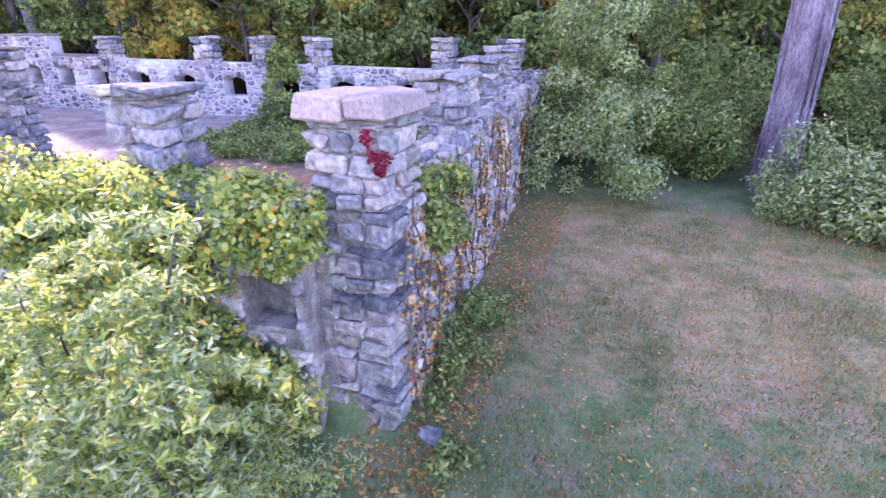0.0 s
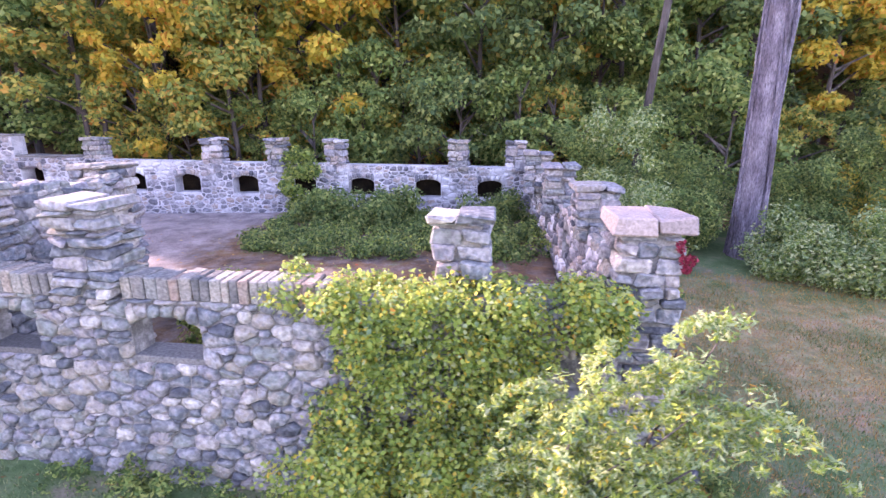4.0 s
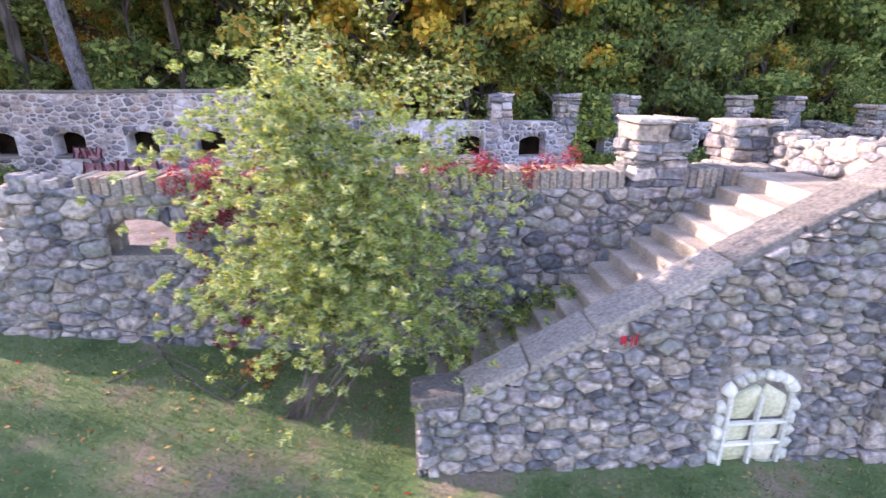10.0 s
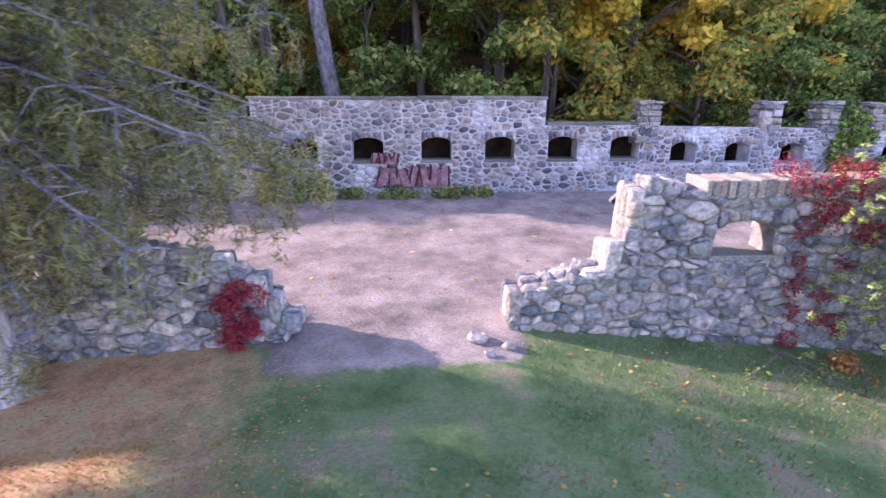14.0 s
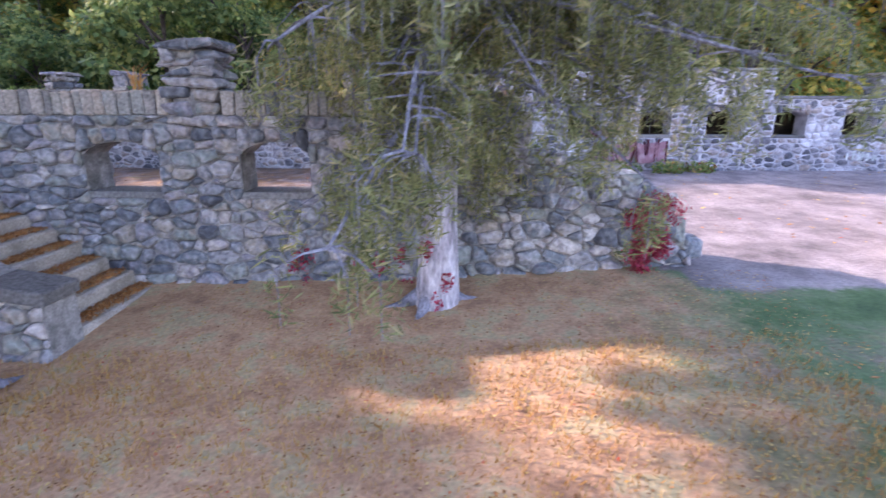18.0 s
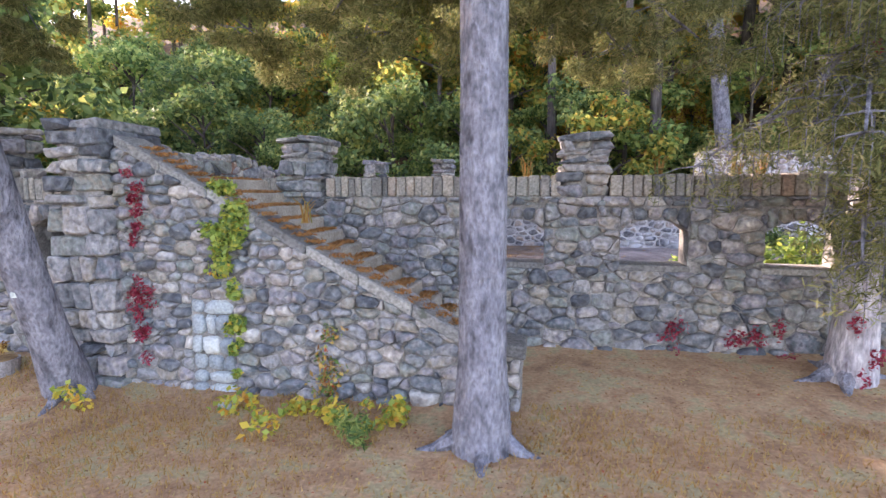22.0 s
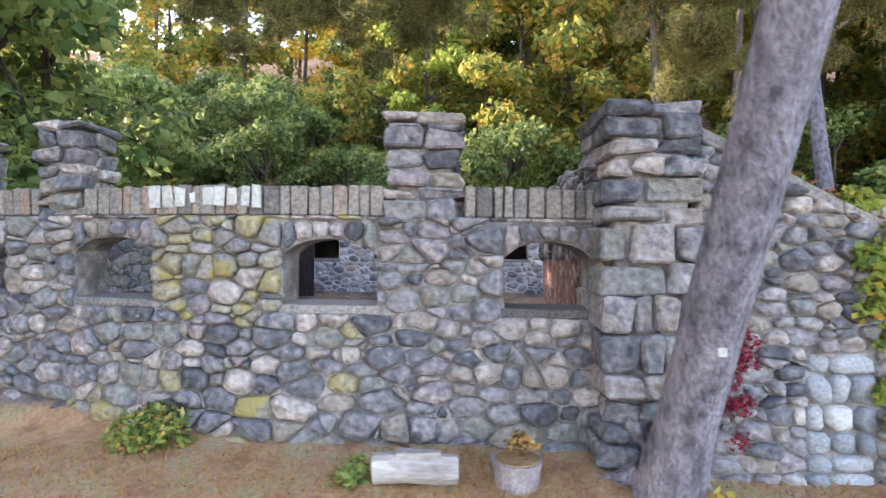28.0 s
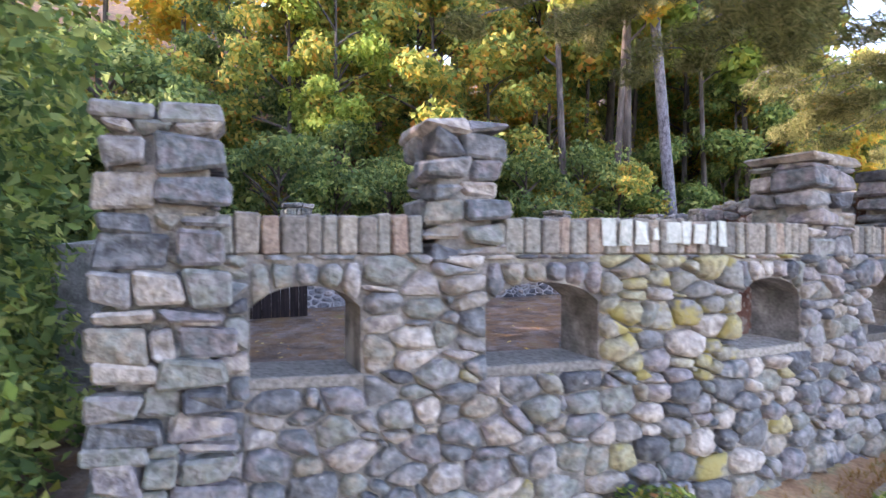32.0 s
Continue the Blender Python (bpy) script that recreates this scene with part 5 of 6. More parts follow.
cover = [(x, interp([(-5.6, 4.05), (-4.6, 4.05), (-1.2, 4.75)], x) - q, z, a, b, c) for x, q, z, a, b, c in patch(-4.75, -1.55, 0.0, 0.22, 0.1, 2.7, 190, 0.25, 1)]
cover += patch(-5.6, -4.4, 4.0, 4.6, 2.5, 2.8, 16, 0.2, 2) + patch(-4.6, -1.5, 4.35, 5.0, 2.35, 2.68, 50, 0.22, 8) + patch(-5.0, -2.6, 3.6, 4.0, 0.0, 1.1, 30, 0.36, 3) + patch(-1.6, -1.35, 4.75, 5.1, 2.1, 2.75, 6, 0.18, 9)
cover = [c for c in cover if not (-2.3 < c[0] < -1.3 and 1.15 < c[2] < 2.1)]
shrub("climbing_vine", "dense green and yellow vine hanging over the front wall", "vine", cover, ((LEAF, 14000), (BRIGHTLEAF, 32000), (PALELEAF, 7000), (YELLOWLEAF, 4000)), seed=300, size=0.031, aspect=0.75)
shrub("climbing_vine", "green vine patch on the side wall top", "vine", patch(-0.85, -0.65, 5.8, 6.7, 1.75, 2.65, 18, 0.2, 4), ((LEAF, 2400), (DARKLEAF, 900), (BRIGHTLEAF, 500)), seed=310, size=0.034, aspect=0.75)
shrub("ground_creeper", "dark green creeper at the foot of the side wall", "vine", patch(-0.7, -0.35, 5.4, 7.4, 0.0, 0.75, 24, 0.22, 5) + patch(-0.3, 0.1, 4.4, 5.1, 0.0, 0.2, 6, 0.16, 65), ((DARKLEAF, 2200), (LEAF, 1400)), seed=320, size=0.038)
g = random.Random(91)
dry = []
for i in range(46):
    y, z = g.uniform(5.4, 12.8), g.uniform(-0.1, 0.5)
    stem = []
    for k in range(9):
        stem.append((-0.76 - 0.079 * (y - 5.5) + g.uniform(0.02, 0.06), y, z + 0.07 * y * 0.3))
        y, z = y + g.uniform(-0.22, 0.22), z + g.uniform(0.18, 0.33)
    dry.append(stem)
shrub("dry_creeper", "brown withered creeper clinging to the side wall", "vine", [(s[k][0], s[k][1], s[k][2], 0.06, 0.22, 0.22) for s in dry for k in (1, 3, 5, 7)], ((LITTER, 3800), (DARKLEAF, 500)), dry, seed=325, size=0.03, aspect=0.7)
g = random.Random(9)
fr = [[(-2.0 + g.uniform(-0.3, 0.3), 3.2, -0.1), (-1.9 + g.uniform(-0.7, 0.7), 3.2 + g.uniform(-0.3, 0.3), 1.0), (-1.7 + g.uniform(-0.8, 0.7), 3.1 + g.uniform(-0.4, 0.4), 2.1 + g.uniform(-0.35, 0.35))] for _ in range(9)] + [[(-2.0, 3.2, 0.2), (-1.5, 3.2, 1.9), (-0.98, 3.2, 3.0)], [(-1.8, 3.2, 0.2), (-1.3, 3.1, 1.8), (-0.8, 3.0, 2.45)], [(-2.3, 3.2, 0.2), (-2.3, 3.0, 1.6), (-2.0, 2.9, 2.6)]]
spots = patch(-2.9, -1.1, 2.7, 3.9, 0.1, 1.4, 34, 0.38, 6) + [(s[-1][0] * (1 - q) + s[1][0] * q, s[-1][1] * (1 - q) + s[1][1] * q, s[-1][2] * (1 - q) + s[1][2] * q, 0.17 + 0.2 * q, 0.15 + 0.2 * q, 0.1 + 0.1 * q) for s in fr for q in (0.0, 0.2, 0.4, 0.65)] + patch(-4.0, -2.6, 2.6, 3.5, -0.1, 0.5, 14, 0.3, 7) + patch(-1.9, -1.0, 3.3, 4.4, 0.0, 0.7, 30, 0.3, 64)
shrub("sumac_bush", "feathery pale green bush before the vine-covered wall", "bush", spots[::2] + fronds(fr, 120, 0.8, 61), ((PALELEAF, 22000), (BRIGHTLEAF, 14000), (LEAF, 8000), (YELLOWLEAF, 900)), fr, seed=330, size=0.034, aspect=0.3)
fr = [[(-16.6 + g.uniform(-0.2, 0.3), 4.95, 0.4), (-16.1 + g.uniform(-0.6, 0.6), 5.1, 1.5), (-15.4 + g.uniform(-1.3, 1.3), 5.3 + g.uniform(-0.4, 0.4), 3.0 + g.uniform(-0.4, 1.6))] for _ in range(9)]
spots = patch(-17.0, -14.0, 4.7, 5.9, 1.0, 3.4, 60, 0.42, 11) + patch(-16.4, -14.4, 4.9, 5.8, 4.0, 5.5, 24, 0.4, 12) + patch(-16.6, -14.4, 4.8, 5.8, 3.2, 4.4, 22, 0.38, 13)
shrub("locust_bush", "large feathery green bush at the foot of the steps", "bush", spots[::3] + fronds(fr, 330, 1.45, 62, 0.1, 1), ((BRIGHTLEAF, 17000), (PALELEAF, 32000), (LEAF, 12000), (MIXLEAF, 3000)), fr, seed=340, size=0.034, aspect=0.32)
shrub("fallen_branch", "fallen bare branch with wilted leaves on the lawn", "branch", patch(-18.9, -17.6, 5.4, 6.0, 0.5, 0.8, 8, 0.22, 14), ((BRIGHTLEAF, 500), (LEAF, 200)), [[(-19.2, 5.3, 0.72), (-18.3, 5.7, 1.05), (-17.3, 5.4, 0.62)], [(-18.5, 5.9, 1.1), (-18.1, 5.5, 0.9), (-17.0, 5.0, 0.5)], [(-17.9, 4.9, 0.5), (-17.3, 4.7, 0.56), (-16.7, 5.0, 0.5)]], seed=350, size=0.03)
shrub("dead_brush", "heap of rust-brown dead leaves and twigs under the bush", "branch", patch(-17.5, -16.9, 5.5, 6.1, 0.42, 0.75, 9, 0.2, 66) + patch(-17.8, -17.2, 4.9, 5.4, 0.42, 0.5, 7, 0.16, 67), ((RUST, 1500), (LITTER, 400)), [[(-17.6, 5.0, 0.5), (-17.3, 5.4, 0.7), (-17.0, 5.9, 0.8)]], seed=352, size=0.032)
shrub("weed_patch", "low green weeds beside the steps", "weeds", patch(-14.6, -12.6, 5.8, 6.25, 0.7, 1.6, 12, 0.22, 15), ((LEAF, 1100), (BRIGHTLEAF, 400)), seed=355, size=0.04)
shrub("red_creeper", "red autumn creeper trailing over the wall coping", "vine", patch(-18.2, -12.9, 6.2, 6.7, 3.05, 3.35, 34, 0.2, 16) + patch(-17.9, -15.4, 6.2, 6.32, 2.2, 3.1, 22, 0.2, 17) + patch(-18.0, -16.8, 6.2, 6.3, 0.9, 2.2, 10, 0.16, 18), ((REDLEAF, 11000), (MIXLEAF, 900)), seed=360, size=0.022)
shrub("red_creeper", "bright red creeper on the broken wall end", "vine", patch(-25.45, -25.0, 6.1, 6.22, 0.9, 2.1, 14, 0.16, 19), ((REDLEAF, 3200),), seed=370, size=0.022)
shrub("red_creeper", "thin red creeper climbing beside the pier", "vine", patch(-35.72, -35.6, 4.36, 4.42, 2.4, 3.25, 8, 0.08, 20) + patch(-35.74, -35.56, 4.36, 4.42, 0.75, 2.0, 12, 0.09, 21), ((REDLEAF, 1300),), seed=380, size=0.021)
for i, x in enumerate((-29.5, -28.6, -28.2)):
    shrub("red_creeper", "small red creeper at the wall foot", "vine", patch(x - 0.15, x + 0.15, 6.12, 6.2, 0.75, 1.3, 5, 0.12, 22 + i), ((REDLEAF, 260),), group="red creepers at the wall foot", seed=390 + i, size=0.024)
shrub("climbing_vine", "yellow-green vine hanging from the stair parapet", "vine", patch(-34.72, -34.3, 4.36, 4.44, 2.55, 2.85, 9, 0.13, 26) + patch(-34.85, -34.5, 4.4, 4.75, 2.92, 3.1, 7, 0.1, 29) + patch(-34.62, -34.34, 4.36, 4.43, 1.95, 2.6, 12, 0.12, 27) + patch(-34.52, -34.38, 4.37, 4.43, 1.35, 1.95, 7, 0.08, 24) + patch(-34.46, -34.38, 4.37, 4.42, 0.85, 1.35, 4, 0.06, 23), ((BRIGHTLEAF, 1700), (LEAF, 600), (YELLOWLEAF, 160)), seed=400, size=0.034, aspect=0.75)
shrub("dry_creeper", "sparse withered creeper on the stair parapet", "vine", patch(-33.4, -33.0, 4.38, 4.44, 0.8, 1.5, 10, 0.14, 28), ((LITTER, 260), (LEAF, 160)), seed=405, size=0.03)
for i, (x, y, n) in enumerate(((-34.25, 4.05, 60), (-33.4, 4.1, 90), (-32.9, 4.0, 110), (-33.7, 3.6, 40), (-36.0, 3.75, 40), (-32.5, 4.05, 120))):
    shrub("yellow_weed", "low weed with bright yellow autumn leaves", "weeds", patch(x - 0.2, x + 0.2, y - 0.12, y + 0.12, 0.7, 0.85, 5, 0.12, 30 + i), ((YELLOWLEAF, n), (BRIGHTLEAF, n // 2)), group="yellow weeds by the wall", seed=410 + i, size=0.04, aspect=0.7)
shrub("green_weed", "tuft of tall green weeds", "weeds", patch(-32.9, -32.6, 3.55, 3.75, 0.65, 0.95, 5, 0.12, 37), ((LEAF, 260),), seed=420, size=0.05, aspect=0.25)
shrub("green_weed", "small bush at the foot of the wing wall", "bush", patch(-41.1, -40.5, 4.5, 4.75, 0.82, 1.12, 9, 0.2, 38), ((LEAF, 900), (BRIGHTLEAF, 400), (LITTER, 150)), seed=425, size=0.035)
shrub("green_weed", "green weeds beside the log", "weeds", patch(-38.85, -38.65, 4.05, 4.2, 0.75, 0.95, 4, 0.12, 39), ((LEAF, 200),), seed=428, size=0.04)
shrub("leafy_bush", "tall leafy growth against the end pillar", "bush", patch(-46.9, -44.75, 5.4, 7.8, 0.4, 4.9, 60, 0.45, 40) + patch(-46.3, -44.85, 5.2, 6.6, 0.4, 3.2, 44, 0.36, 46) + patch(-48.6, -45.4, 6.5, 9.5, 0.4, 3.6, 50, 0.55, 47) + patch(-45.9, -44.75, 4.7, 5.6, 0.5, 1.6, 22, 0.3, 48) + patch(-47.0, -45.2, 8.5, 11.5, 1.0, 2.6, 40, 0.5, 49) + patch(-45.2, -44.7, 5.6, 6.4, 0.4, 1.0, 14, 0.28, 51) + patch(-46.4, -44.9, 5.8, 8.0, 0.3, 2.6, 50, 0.36, 53), ((DARKLEAF, 28000), (LEAF, 28000), (BRIGHTLEAF, 5500)), seed=430, size=0.06)
shrub("climbing_vine", "green vine climbing the back wall", "vine", patch(-10.0, -8.9, 14.55, 14.8, 1.4, 3.5, 22, 0.28, 41), ((LEAF, 2600), (BRIGHTLEAF, 1200)), seed=440, size=0.06, aspect=0.75)
shrub("leafy_bush", "rounded dark green bush in the court", "bush", patch(-8.8, -5.9, 12.6, 14.4, 1.3, 2.2, 34, 0.45, 42), ((DARKLEAF, 7000), (LEAF, 5000)), seed=450, size=0.06)
shrub("leafy_bush", "dark green creepers in the corner of the court", "bush", patch(-4.4, -2.3, 14.2, 15.2, 1.3, 2.1, 20, 0.36, 43), ((DARKLEAF, 2600), (LEAF, 800)), seed=460, size=0.06)
shrub("leafy_bush", "grey-green shrub at the foot of the back wall", "bush", patch(-26.9, -25.2, 13.2, 13.9, 1.5, 2.3, 16, 0.32, 44), ((DARKLEAF, 1800), (LEAF, 1400)), seed=470, size=0.05)
shrub("weed_patch", "straggling weeds along the back wall", "weeds", patch(-25.0, -20.4, 13.4, 13.9, 1.45, 1.6, 34, 0.2, 45), ((LEAF, 1500), (DARKLEAF, 900), (LITTER, 300)), seed=480, size=0.045)
shrub("weed_patch", "green growth behind the wall opening", "weeds", patch(-29.0, -27.0, 7.6, 8.6, 1.3, 2.2, 12, 0.3, 46), ((LEAF, 1400), (BRIGHTLEAF, 700)), seed=485, size=0.05)
shrub("weed_patch", "low weeds along the front wall foot", "weeds", patch(-9.5, -5.0, 3.6, 4.05, 0.0, 0.35, 40, 0.16, 47), ((LEAF, 1800), (DARKLEAF, 900)), seed=488, size=0.035)
for i, (x, y, h, r, lay_) in enumerate(((0.05, 12.7, 3.9, 1.15, (PALELEAF, LEAF)), (1.7, 14.0, 2.6, 1.1, (LEAF, DARKLEAF)), (-0.6, 14.9, 3.2, 1.1, (DARKLEAF, LEAF)), (1.4, 15.6, 4.0, 1.2, (LEAF, DARKLEAF)), (4.6, 12.3, 1.6, 0.9, (PALELEAF, LEAF)), (5.9, 11.9, 1.7, 1.0, (PALELEAF, LEAF)), (7.6, 12.4, 2.2, 1.2, (LEAF, DARKLEAF)), (2.9, 15.2, 2.6, 1.1, (DARKLEAF, LEAF)), (5.6, 15.2, 2.4, 1.2, (LEAF, DARKLEAF)), (7.6, 16.6, 3.0, 1.5, (LEAF, DARKLEAF)), (8.9, 15.6, 3.6, 1.3, (YELLOWLEAF, MIXLEAF)), (10.5, 14.0, 3.0, 1.5, (MIXLEAF, DARKLEAF)))):
    z = ground_z(x, y)
    shrub("leafy_bush", "broad leafy shrub at the edge of the lawn", "bush", patch(x - r, x + r, y - r * 0.8, y + r * 0.8, z + 0.2, z + h * 0.55, 18, 0.5, 50 + i) + patch(x - r * 0.6, x + r * 0.6, y - r * 0.5, y + r * 0.5, z + h * 0.5, z + h, 9, 0.42, 70 + i), ((lay_[0], 5200), (lay_[1], 5200)), group="shrubs at the lawn edge", seed=500 + 4 * i, size=0.055, aspect=0.42)

shrub("ground_creeper", "low green weeds spreading over the court", "weeds", [(x, y, z + 0.0375 * (y - 6), a, b, c * 0.6) for x, y, z, a, b, c in patch(-9.6, -1.9, 10.2, 14.6, 1.16, 1.36, 240, 0.38, 48)], ((DARKLEAF, 20000), (LEAF, 15000), (BRIGHTLEAF, 3500)), seed=490, size=0.05)
shrub("leafy_bush", "small green bush behind the wall opening", "bush", patch(-7.4, -5.9, 5.2, 6.2, 1.2, 2.1, 18, 0.26, 49), ((BRIGHTLEAF, 2400), (LEAF, 1800)), seed=494, size=0.035, aspect=0.7)
for i, (x, y) in enumerate(((-28.2, 20.0), (-26.0, 21.5), (-30.4, 21.0))):
    z = ground_z(x, y)
    shrub("autumn_shrub", "open shrub with orange and rust leaves on the slope", "bush", patch(x - 1.2, x + 1.2, y - 0.8, y + 0.8, z + 0.3, z + 2.6, 22, 0.4, 80 + i), ((LITTER, 4200), (YELLOWLEAF, 3000)), group="orange shrubs on the slope", seed=600 + 4 * i, size=0.07)
for i, (x, y, z) in enumerate(((-29.6, 6.5, 3.2), (-28.7, 6.5, 3.2), (-28.4, 6.55, 3.2), (-31.3, 6.5, 3.2), (-33.7, 4.75, 2.65), (-27.4, 6.5, 3.2))):
    g = random.Random(700 + i)
    tuft = tagged(new("grass_tuft"), "pale dry grass tuft growing on the wall coping", "grass", "tufts on the coping")
    for _ in range(12):
        a, h = g.uniform(0, 6.28), g.uniform(0.12, 0.34)
        bx, by = x + g.uniform(-0.05, 0.05), y + g.uniform(-0.05, 0.05)
        part("blade", *tube([(bx, by, z - 0.02), (bx + 0.15 * h * math.cos(a), by + 0.15 * h * math.sin(a), z + h * 0.7), (bx + 0.5 * h * math.cos(a), by + 0.5 * h * math.sin(a), z + h)], (0.008, 0.006, 0.002), 4), DRYGRASS, tuft)
rust = [(-35.6 + 3.6 * q, 4.66, 3.5 - 1.9 * q, 0.16, 0.12, 0.02) for q in np.linspace(0, 1, 26)]
steps = [(-31.3 - 4.1 * (i + 0.5) / 14, y, 0.72 + 2.45 * (i + 1) / 14, 0.13, 0.3, 0.012) for i in range(14) for y in (5.15, 5.6, 6.05)]
tagged(leaves("needle_litter", steps, 16000, 0.028, RUST, None, 712, aspect=0.25, fold=0.0), "rusty pine needles lying on the steps", "litter", kind="stuff")
tagged(leaves("needle_litter", rust, 5000, 0.024, RUST, None, 710, aspect=0.25, fold=0.0), "rusty pine needles lying on the stair coping", "litter", kind="stuff")


# ---- small things ----
g = random.Random(77)
log = tagged(new("log"), "weathered pale split log lying by the wing wall", "log")
lz = ground_z(-38.3, 4.1) - 0.65
pts = [(-38.62 + 0.66 * k / 5, 4.1 + 0.03 * k / 5, lz + 0.76 + 0.01 * math.sin(k)) for k in range(6)]
part("bark", *tube(pts, [0.115, 0.12, 0.115, 0.12, 0.118, 0.11], 12), WOOD, log)
part("splinter", *block(-38.45, -38.1, 4.05, 4.16, lz + 0.85, lz + 0.9, g, 0.015, 0.01), WOOD, log)
stump = tagged(new("stump"), "short sawn stump holding a dry plant", "stump")
part("bark", *tube([(-37.5, 4.15, lz + 0.6), (-37.5, 4.15, lz + 0.72), (-37.5, 4.15, lz + 0.84)], (0.17, 0.18, 0.2), 14), PLANTER, stump)
part("cut_face", *tube([(-37.5, 4.15, lz + 0.83), (-37.5, 4.15, lz + 0.848)], (0.175, 0.17), 14), CUTWOOD, stump)
leaves("dry_plant", patch(-37.55, -37.42, 4.1, 4.2, lz + 0.9, lz + 1.02, 4, 0.08, 90), 140, 0.03, LITTER, stump, 91)


def rock(label, x, y, r, seed, mat=None):
    gr = random.Random(seed)
    v, f = block(x - r, x + r, y - r * 0.8, y + r * 0.8, ground_z(x, y) - r * 0.3, ground_z(x, y) + r * 0.9, gr, r * 0.25, r * 0.35)
    return tagged(part("rock", v, f, mat or STONE), label, "rock")


rock("small pale rock on the needle litter", -34.37, 4.1, 0.08, 1, PALEBLOCK)
rock("fallen grey stone at the foot of the pillar", -0.39, 5.07, 0.14, 2)
for i in range(3):
    rock("loose grey stone at the broken wall end", -22.0 + g.uniform(-0.3, 0.5), 5.95 + g.uniform(-0.3, 0.2), g.uniform(0.05, 0.12), 10 + i)


def splash(parent, name, label, x, y, z, w, h, n, mat, seed):
    """Flat paint strokes a few millimetres proud of a face that looks along -y."""
    gs = random.Random(seed)
    pieces = []
    for i in range(n):
        a = x + w * (i + gs.uniform(0.1, 0.5)) / n
        zz, hh, ww = z + gs.uniform(0, 0.25) * h, h * gs.uniform(0.5, 0.75), w / n * gs.uniform(0.3, 0.6)
        pieces.append(block(a, a + ww, y - 0.004, y + 0.004, zz, zz + hh, gs, 0.003, 0.002))
        if gs.random() < 0.6:
            pieces.append(block(a, a + w / n, y - 0.004, y + 0.003, zz + hh * gs.uniform(0, 0.8), zz + hh * gs.uniform(0, 0.8) + 0.05 + ww * 0.3, gs, 0.003, 0.002))
    part(name, *join(pieces), mat, parent, label)


for x0, z0, w, h, n, seed in ((-23.85, 1.68, 2.0, 0.58, 7, 1), (-24.0, 2.32, 0.75, 0.3, 4, 2)):
    gs = random.Random(seed)
    for i in range(n):
        a, b = x0 + w * i / n, x0 + w * (i + 0.9) / n
        dz = gs.uniform(-0.05, 0.05) * h
        lean = gs.uniform(-0.3, 0.3)
        shear = lambda vf: ([(x + (z - z0 - h / 2) * lean, y, z) for x, y, z in vf[0]], vf[1])
        part("painted_scrawl", *shear(block(a, b, 13.955, 13.985, z0 + dz, z0 + h * gs.uniform(0.8, 1.05) + dz, gs, 0.05, 0.02)), SCRAWL, W["wall_back_main"], "pink sprayed scrawl")
        t = 0.04
        strokes = [(a, a + t, z0 + dz, z0 + h + dz), (b - t, b, z0 + dz, z0 + h * 0.9 + dz)]
        part("painted_stroke", *shear(join([block(p, q, 13.944, 13.958, u, v, gs, 0.02, 0.002) for p, q, u, v in strokes])), DARKPAINT, W["wall_back_main"], "dark red sprayed outline")
splash(W["wall_right_stair"], "painted_scrawl", "small red paint splash", -13.14, 4.1, 1.84, 0.2, 0.16, 4, REDPAINT, 6)
splash(W["wall_back_main"], "painted_scrawl", "white sprayed scrawl", -17.2, 13.93, 1.7, 0.8, 0.3, 6, WHITEPAINT, 3)
for i, (a, b, h) in enumerate(((0.02, 0.13, 0.2), (0.17, 0.27, 0.19), (0.31, 0.41, 0.17), (0.47, 0.51, 0.09), (0.6, 0.71, 0.16), (0.73, 0.82, 0.18), (0.85, 0.94, 0.14), (0.99, 1.07, 0.18), (1.1, 1.18, 0.2))):
    v, f = block(-40.95 + a, -40.95 + b, 4.786, 4.794, 3.0 - h * 0.4, 3.0 + h * 0.6, g, 0.012, 0.003)
    part("painted_mark", v, f, WHITEPAINT, W["wall_left_front"], "rough white paint mark")
leaves("creeper", [(-0.86 + 0.05 * k, 4.93 + 0.02 * (k > 1), z, 0.06, 0.03, 0.07) for k, z in enumerate((3.14, 3.0, 2.88, 2.98))], 260, 0.024, REDLEAF, pillar, 5, "red creeper leaves on the stones", aspect=0.7)
boards = structure("partition", "dark board partition with white drips", "wall")
for i in range(15):
    part("plank", *block(-44.6 + i * 0.19, -44.42 + i * 0.19, 13.1, 13.14, 1.35, 3.1, g, 0.004, 0.004), BOARDS, boards)


def scatter(name, label, category, n, box, size, mat, seed, lift=0.012, keep=lambda x, y: True):
    """Loose leaves lying on the ground, one object."""
    gr = np.random.default_rng(seed)
    spots = []
    while len(spots) < n:
        x, y = gr.uniform(box[0], box[1]), gr.uniform(box[2], box[3])
        if keep(x, y):
            spots.append((x, y, ground_z(x, y) + lift))
    c = np.array(spots)
    a = gr.uniform(0, 6.28, n)
    s = size * gr.uniform(0.5, 1.4, n)[:, None]
    t = np.stack([np.cos(a), np.sin(a), gr.uniform(-0.3, 0.3, n)], 1)
    b = np.stack([-np.sin(a), np.cos(a), gr.uniform(-0.3, 0.3, n)], 1)
    v = np.stack([c - t * s, c + b * s * 0.6, c + t * s, c - b * s * 0.6], 1).reshape(-1, 3)
    f = np.arange(4 * n).reshape(-1, 4)
    return tagged(part(name, v.tolist(), f.tolist(), mat), label, category, kind="stuff")


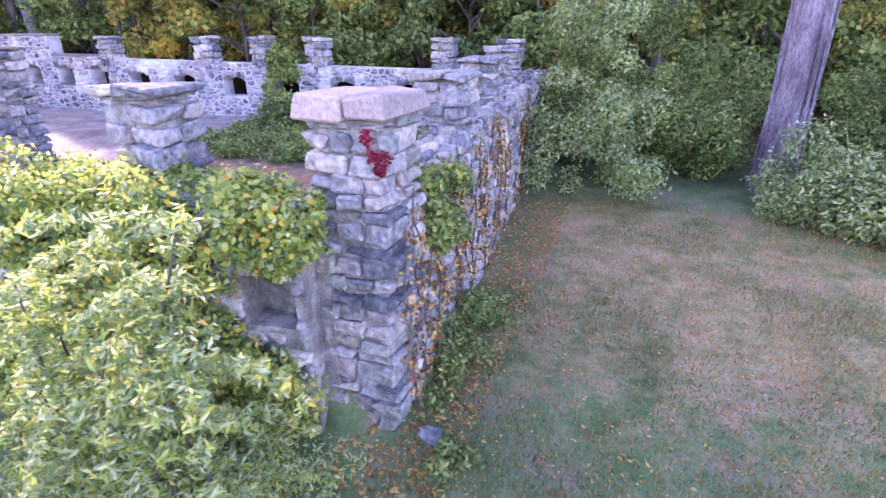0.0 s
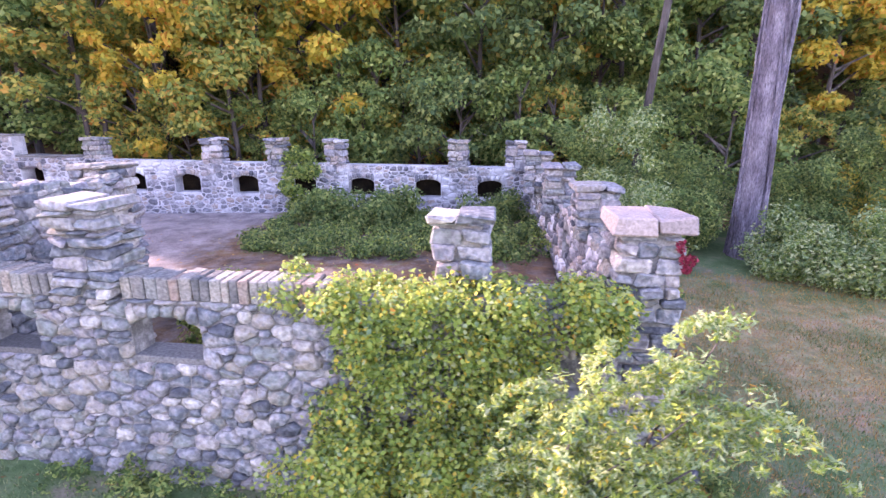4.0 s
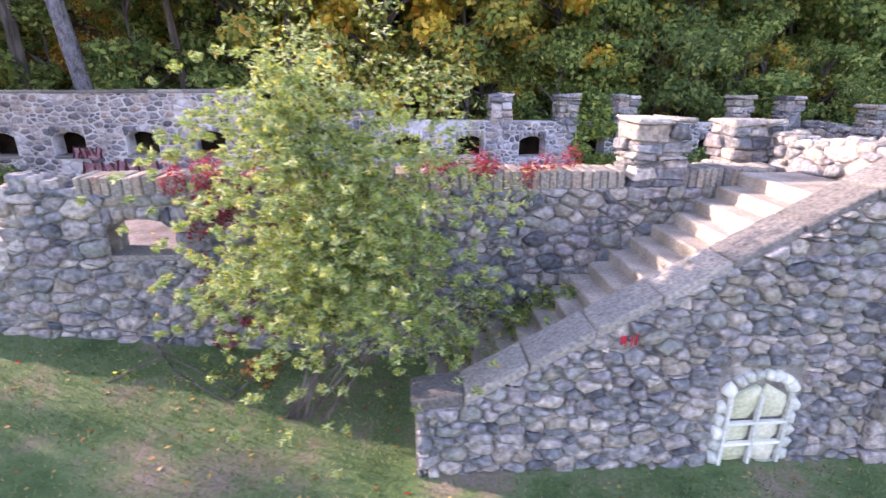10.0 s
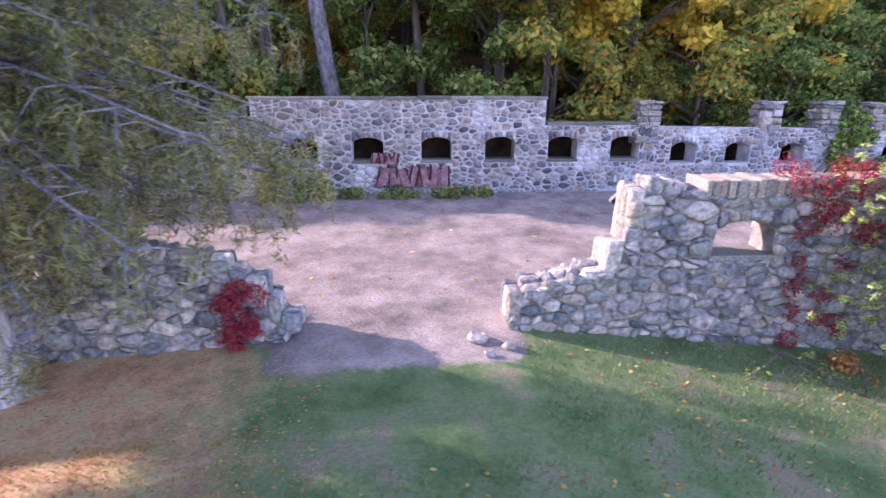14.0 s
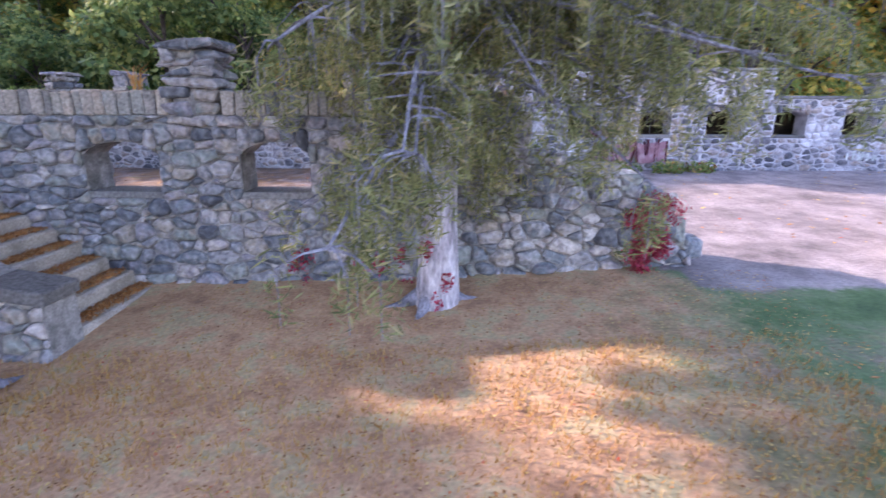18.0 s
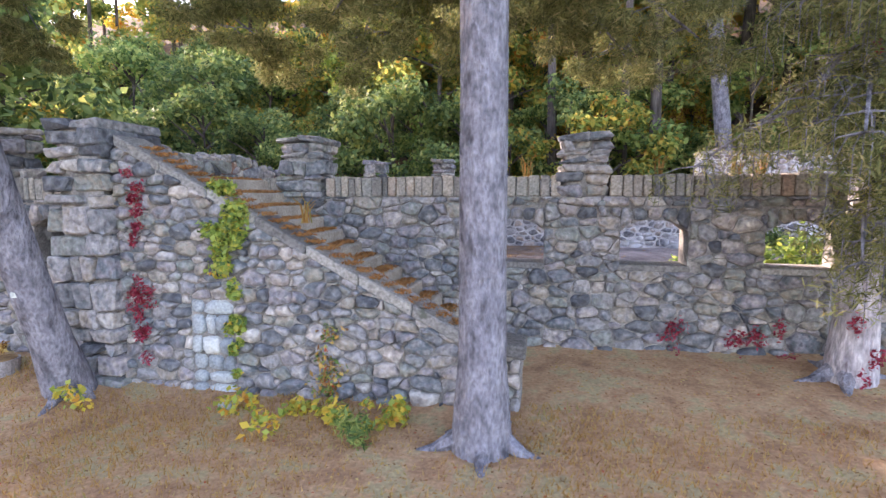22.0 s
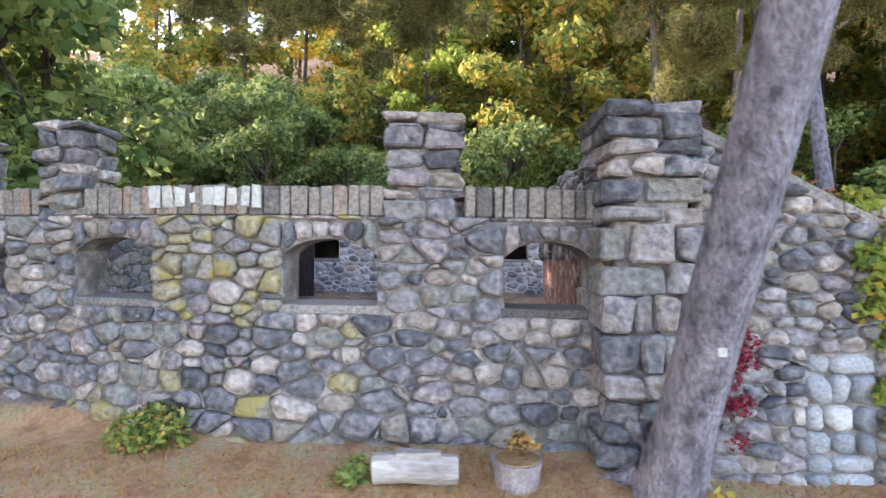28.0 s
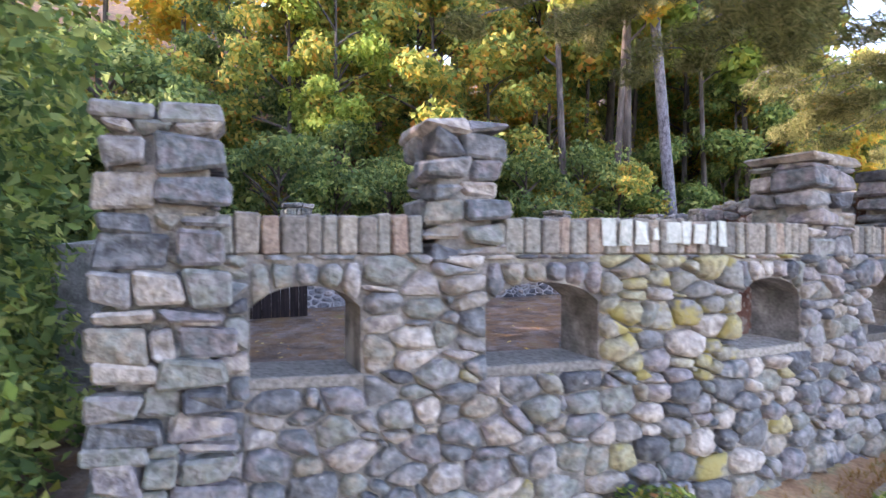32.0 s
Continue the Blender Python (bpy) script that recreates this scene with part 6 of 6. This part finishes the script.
LEFT = lambda x, y: x < -24 and y < 6.2
scatter("fallen_leaves", "fallen brown and yellow leaves on the lawn", "leaves", 3200, (-25, 9, -3, 6.2), 0.03, LITTER, 1, keep=lambda x, y: y < 4.0 or x > -1.4 or -21.5 < x < -15)
scatter("fallen_leaves", "fallen leaves on the needle litter", "leaves", 42000, (-45, -24, -3, 6.1), 0.014, LITTER, 2, keep=lambda x, y: y < 4.2 or -31 < x)
scatter("fallen_leaves", "fallen leaves over the court", "leaves", 1500, (-44, -3, 7.2, 13.8), 0.04, LITTER, 3)
scatter("fallen_leaves", "leaf litter by the side wall", "leaves", 3600, (-1.3, -0.05, 4.2, 12.0), 0.032, LITTER, 4)
scatter("fallen_leaves", "scattered brown leaves on the side lawn", "leaves", 6000, (-0.6, 7.0, 3.0, 13.0), 0.02, LITTER, 6)


def grass(n, box, seed, keep, mat=None, label="short mown grass with bare patches"):
    gr = np.random.default_rng(seed)
    x, y = gr.uniform(box[0], box[1], 2 * n), gr.uniform(box[2], box[3], 2 * n)
    m = np.array([keep(a, b) for a, b in zip(x, y)])
    x, y = x[m][:n], y[m][:n]
    z = np.array([ground_z(a, b) for a, b in zip(x, y)])
    k = len(x)
    a, h = gr.uniform(0, 6.28, k), gr.uniform(0.03, 0.085, k)
    w = 0.006
    dx, dy = np.cos(a), np.sin(a)
    lx, ly = gr.uniform(-0.6, 0.6, k) * h, gr.uniform(-0.6, 0.6, k) * h
    v = np.stack([np.stack([x - dx * w, y - dy * w, z], 1), np.stack([x + dx * w, y + dy * w, z], 1), np.stack([x + lx, y + ly, z + h], 1)], 1).reshape(-1, 3)
    return tagged(part("grass", v.tolist(), np.arange(3 * k).reshape(-1, 3).tolist(), mat or GRASSBLADE), label, "grass", kind="stuff")


grass(150000, (-26, 9, -2.5, 11), 5, lambda x, y: (y < 4.05 or (x > -0.6) or (-21.7 < x < -15.3 and y < 6.2)) and noise.noise((x * 0.5, y * 0.5, 3)) > g.uniform(-0.6, 0.2) and not (x > -1 and y > 1.5) and x > -24.5 + noise.noise((x, y, 1)))
grass(80000, (-0.7, 6.5, 1.0, 12.5), 15, lambda x, y: noise.noise((x * 0.6, y * 0.6, 13)) + 0.12 * (5 - y) > g.uniform(-0.5, 0.5))
grass(30000, (-0.7, 6.5, 3.0, 12.5), 16, lambda x, y: True, DRYGRASS, "thin dry grass on the side lawn")
grass(60000, (-45, -24.5, -2, 4.6), 25, lambda x, y: noise.noise((x * 0.7, y * 0.7, 23)) > g.uniform(-0.5, 0.4), DRYGRASS, "sparse dry grass among the needles")

# stones of the walls
face_stones()

# the left wing bows back and rises a little towards its end
BOW = [(-45.5, 1.25), (-44.8, 1.05), (-43.6, 0.7), (-42.6, 0.42), (-41.2, 0.15), (-40.0, -0.06), (-39.4, -0.1), (-36.0, -0.1)]
for ob in (W["wall_left_front"], *WING):
    for child in ob.children:
        co = np.empty(3 * len(child.data.vertices))
        child.data.vertices.foreach_get("co", co)
        co = co.reshape(-1, 3)
        co[:, 1] += np.interp(co[:, 0], [b[0] for b in BOW], [b[1] for b in BOW])
        co[:, 2] += np.interp(co[:, 0], (-44.5, -41.0, -38.0, -36.2), (0.1, 0.08, 0.05, 0.02))
        child.data.vertices.foreach_set("co", co.ravel())
        child.data.update()
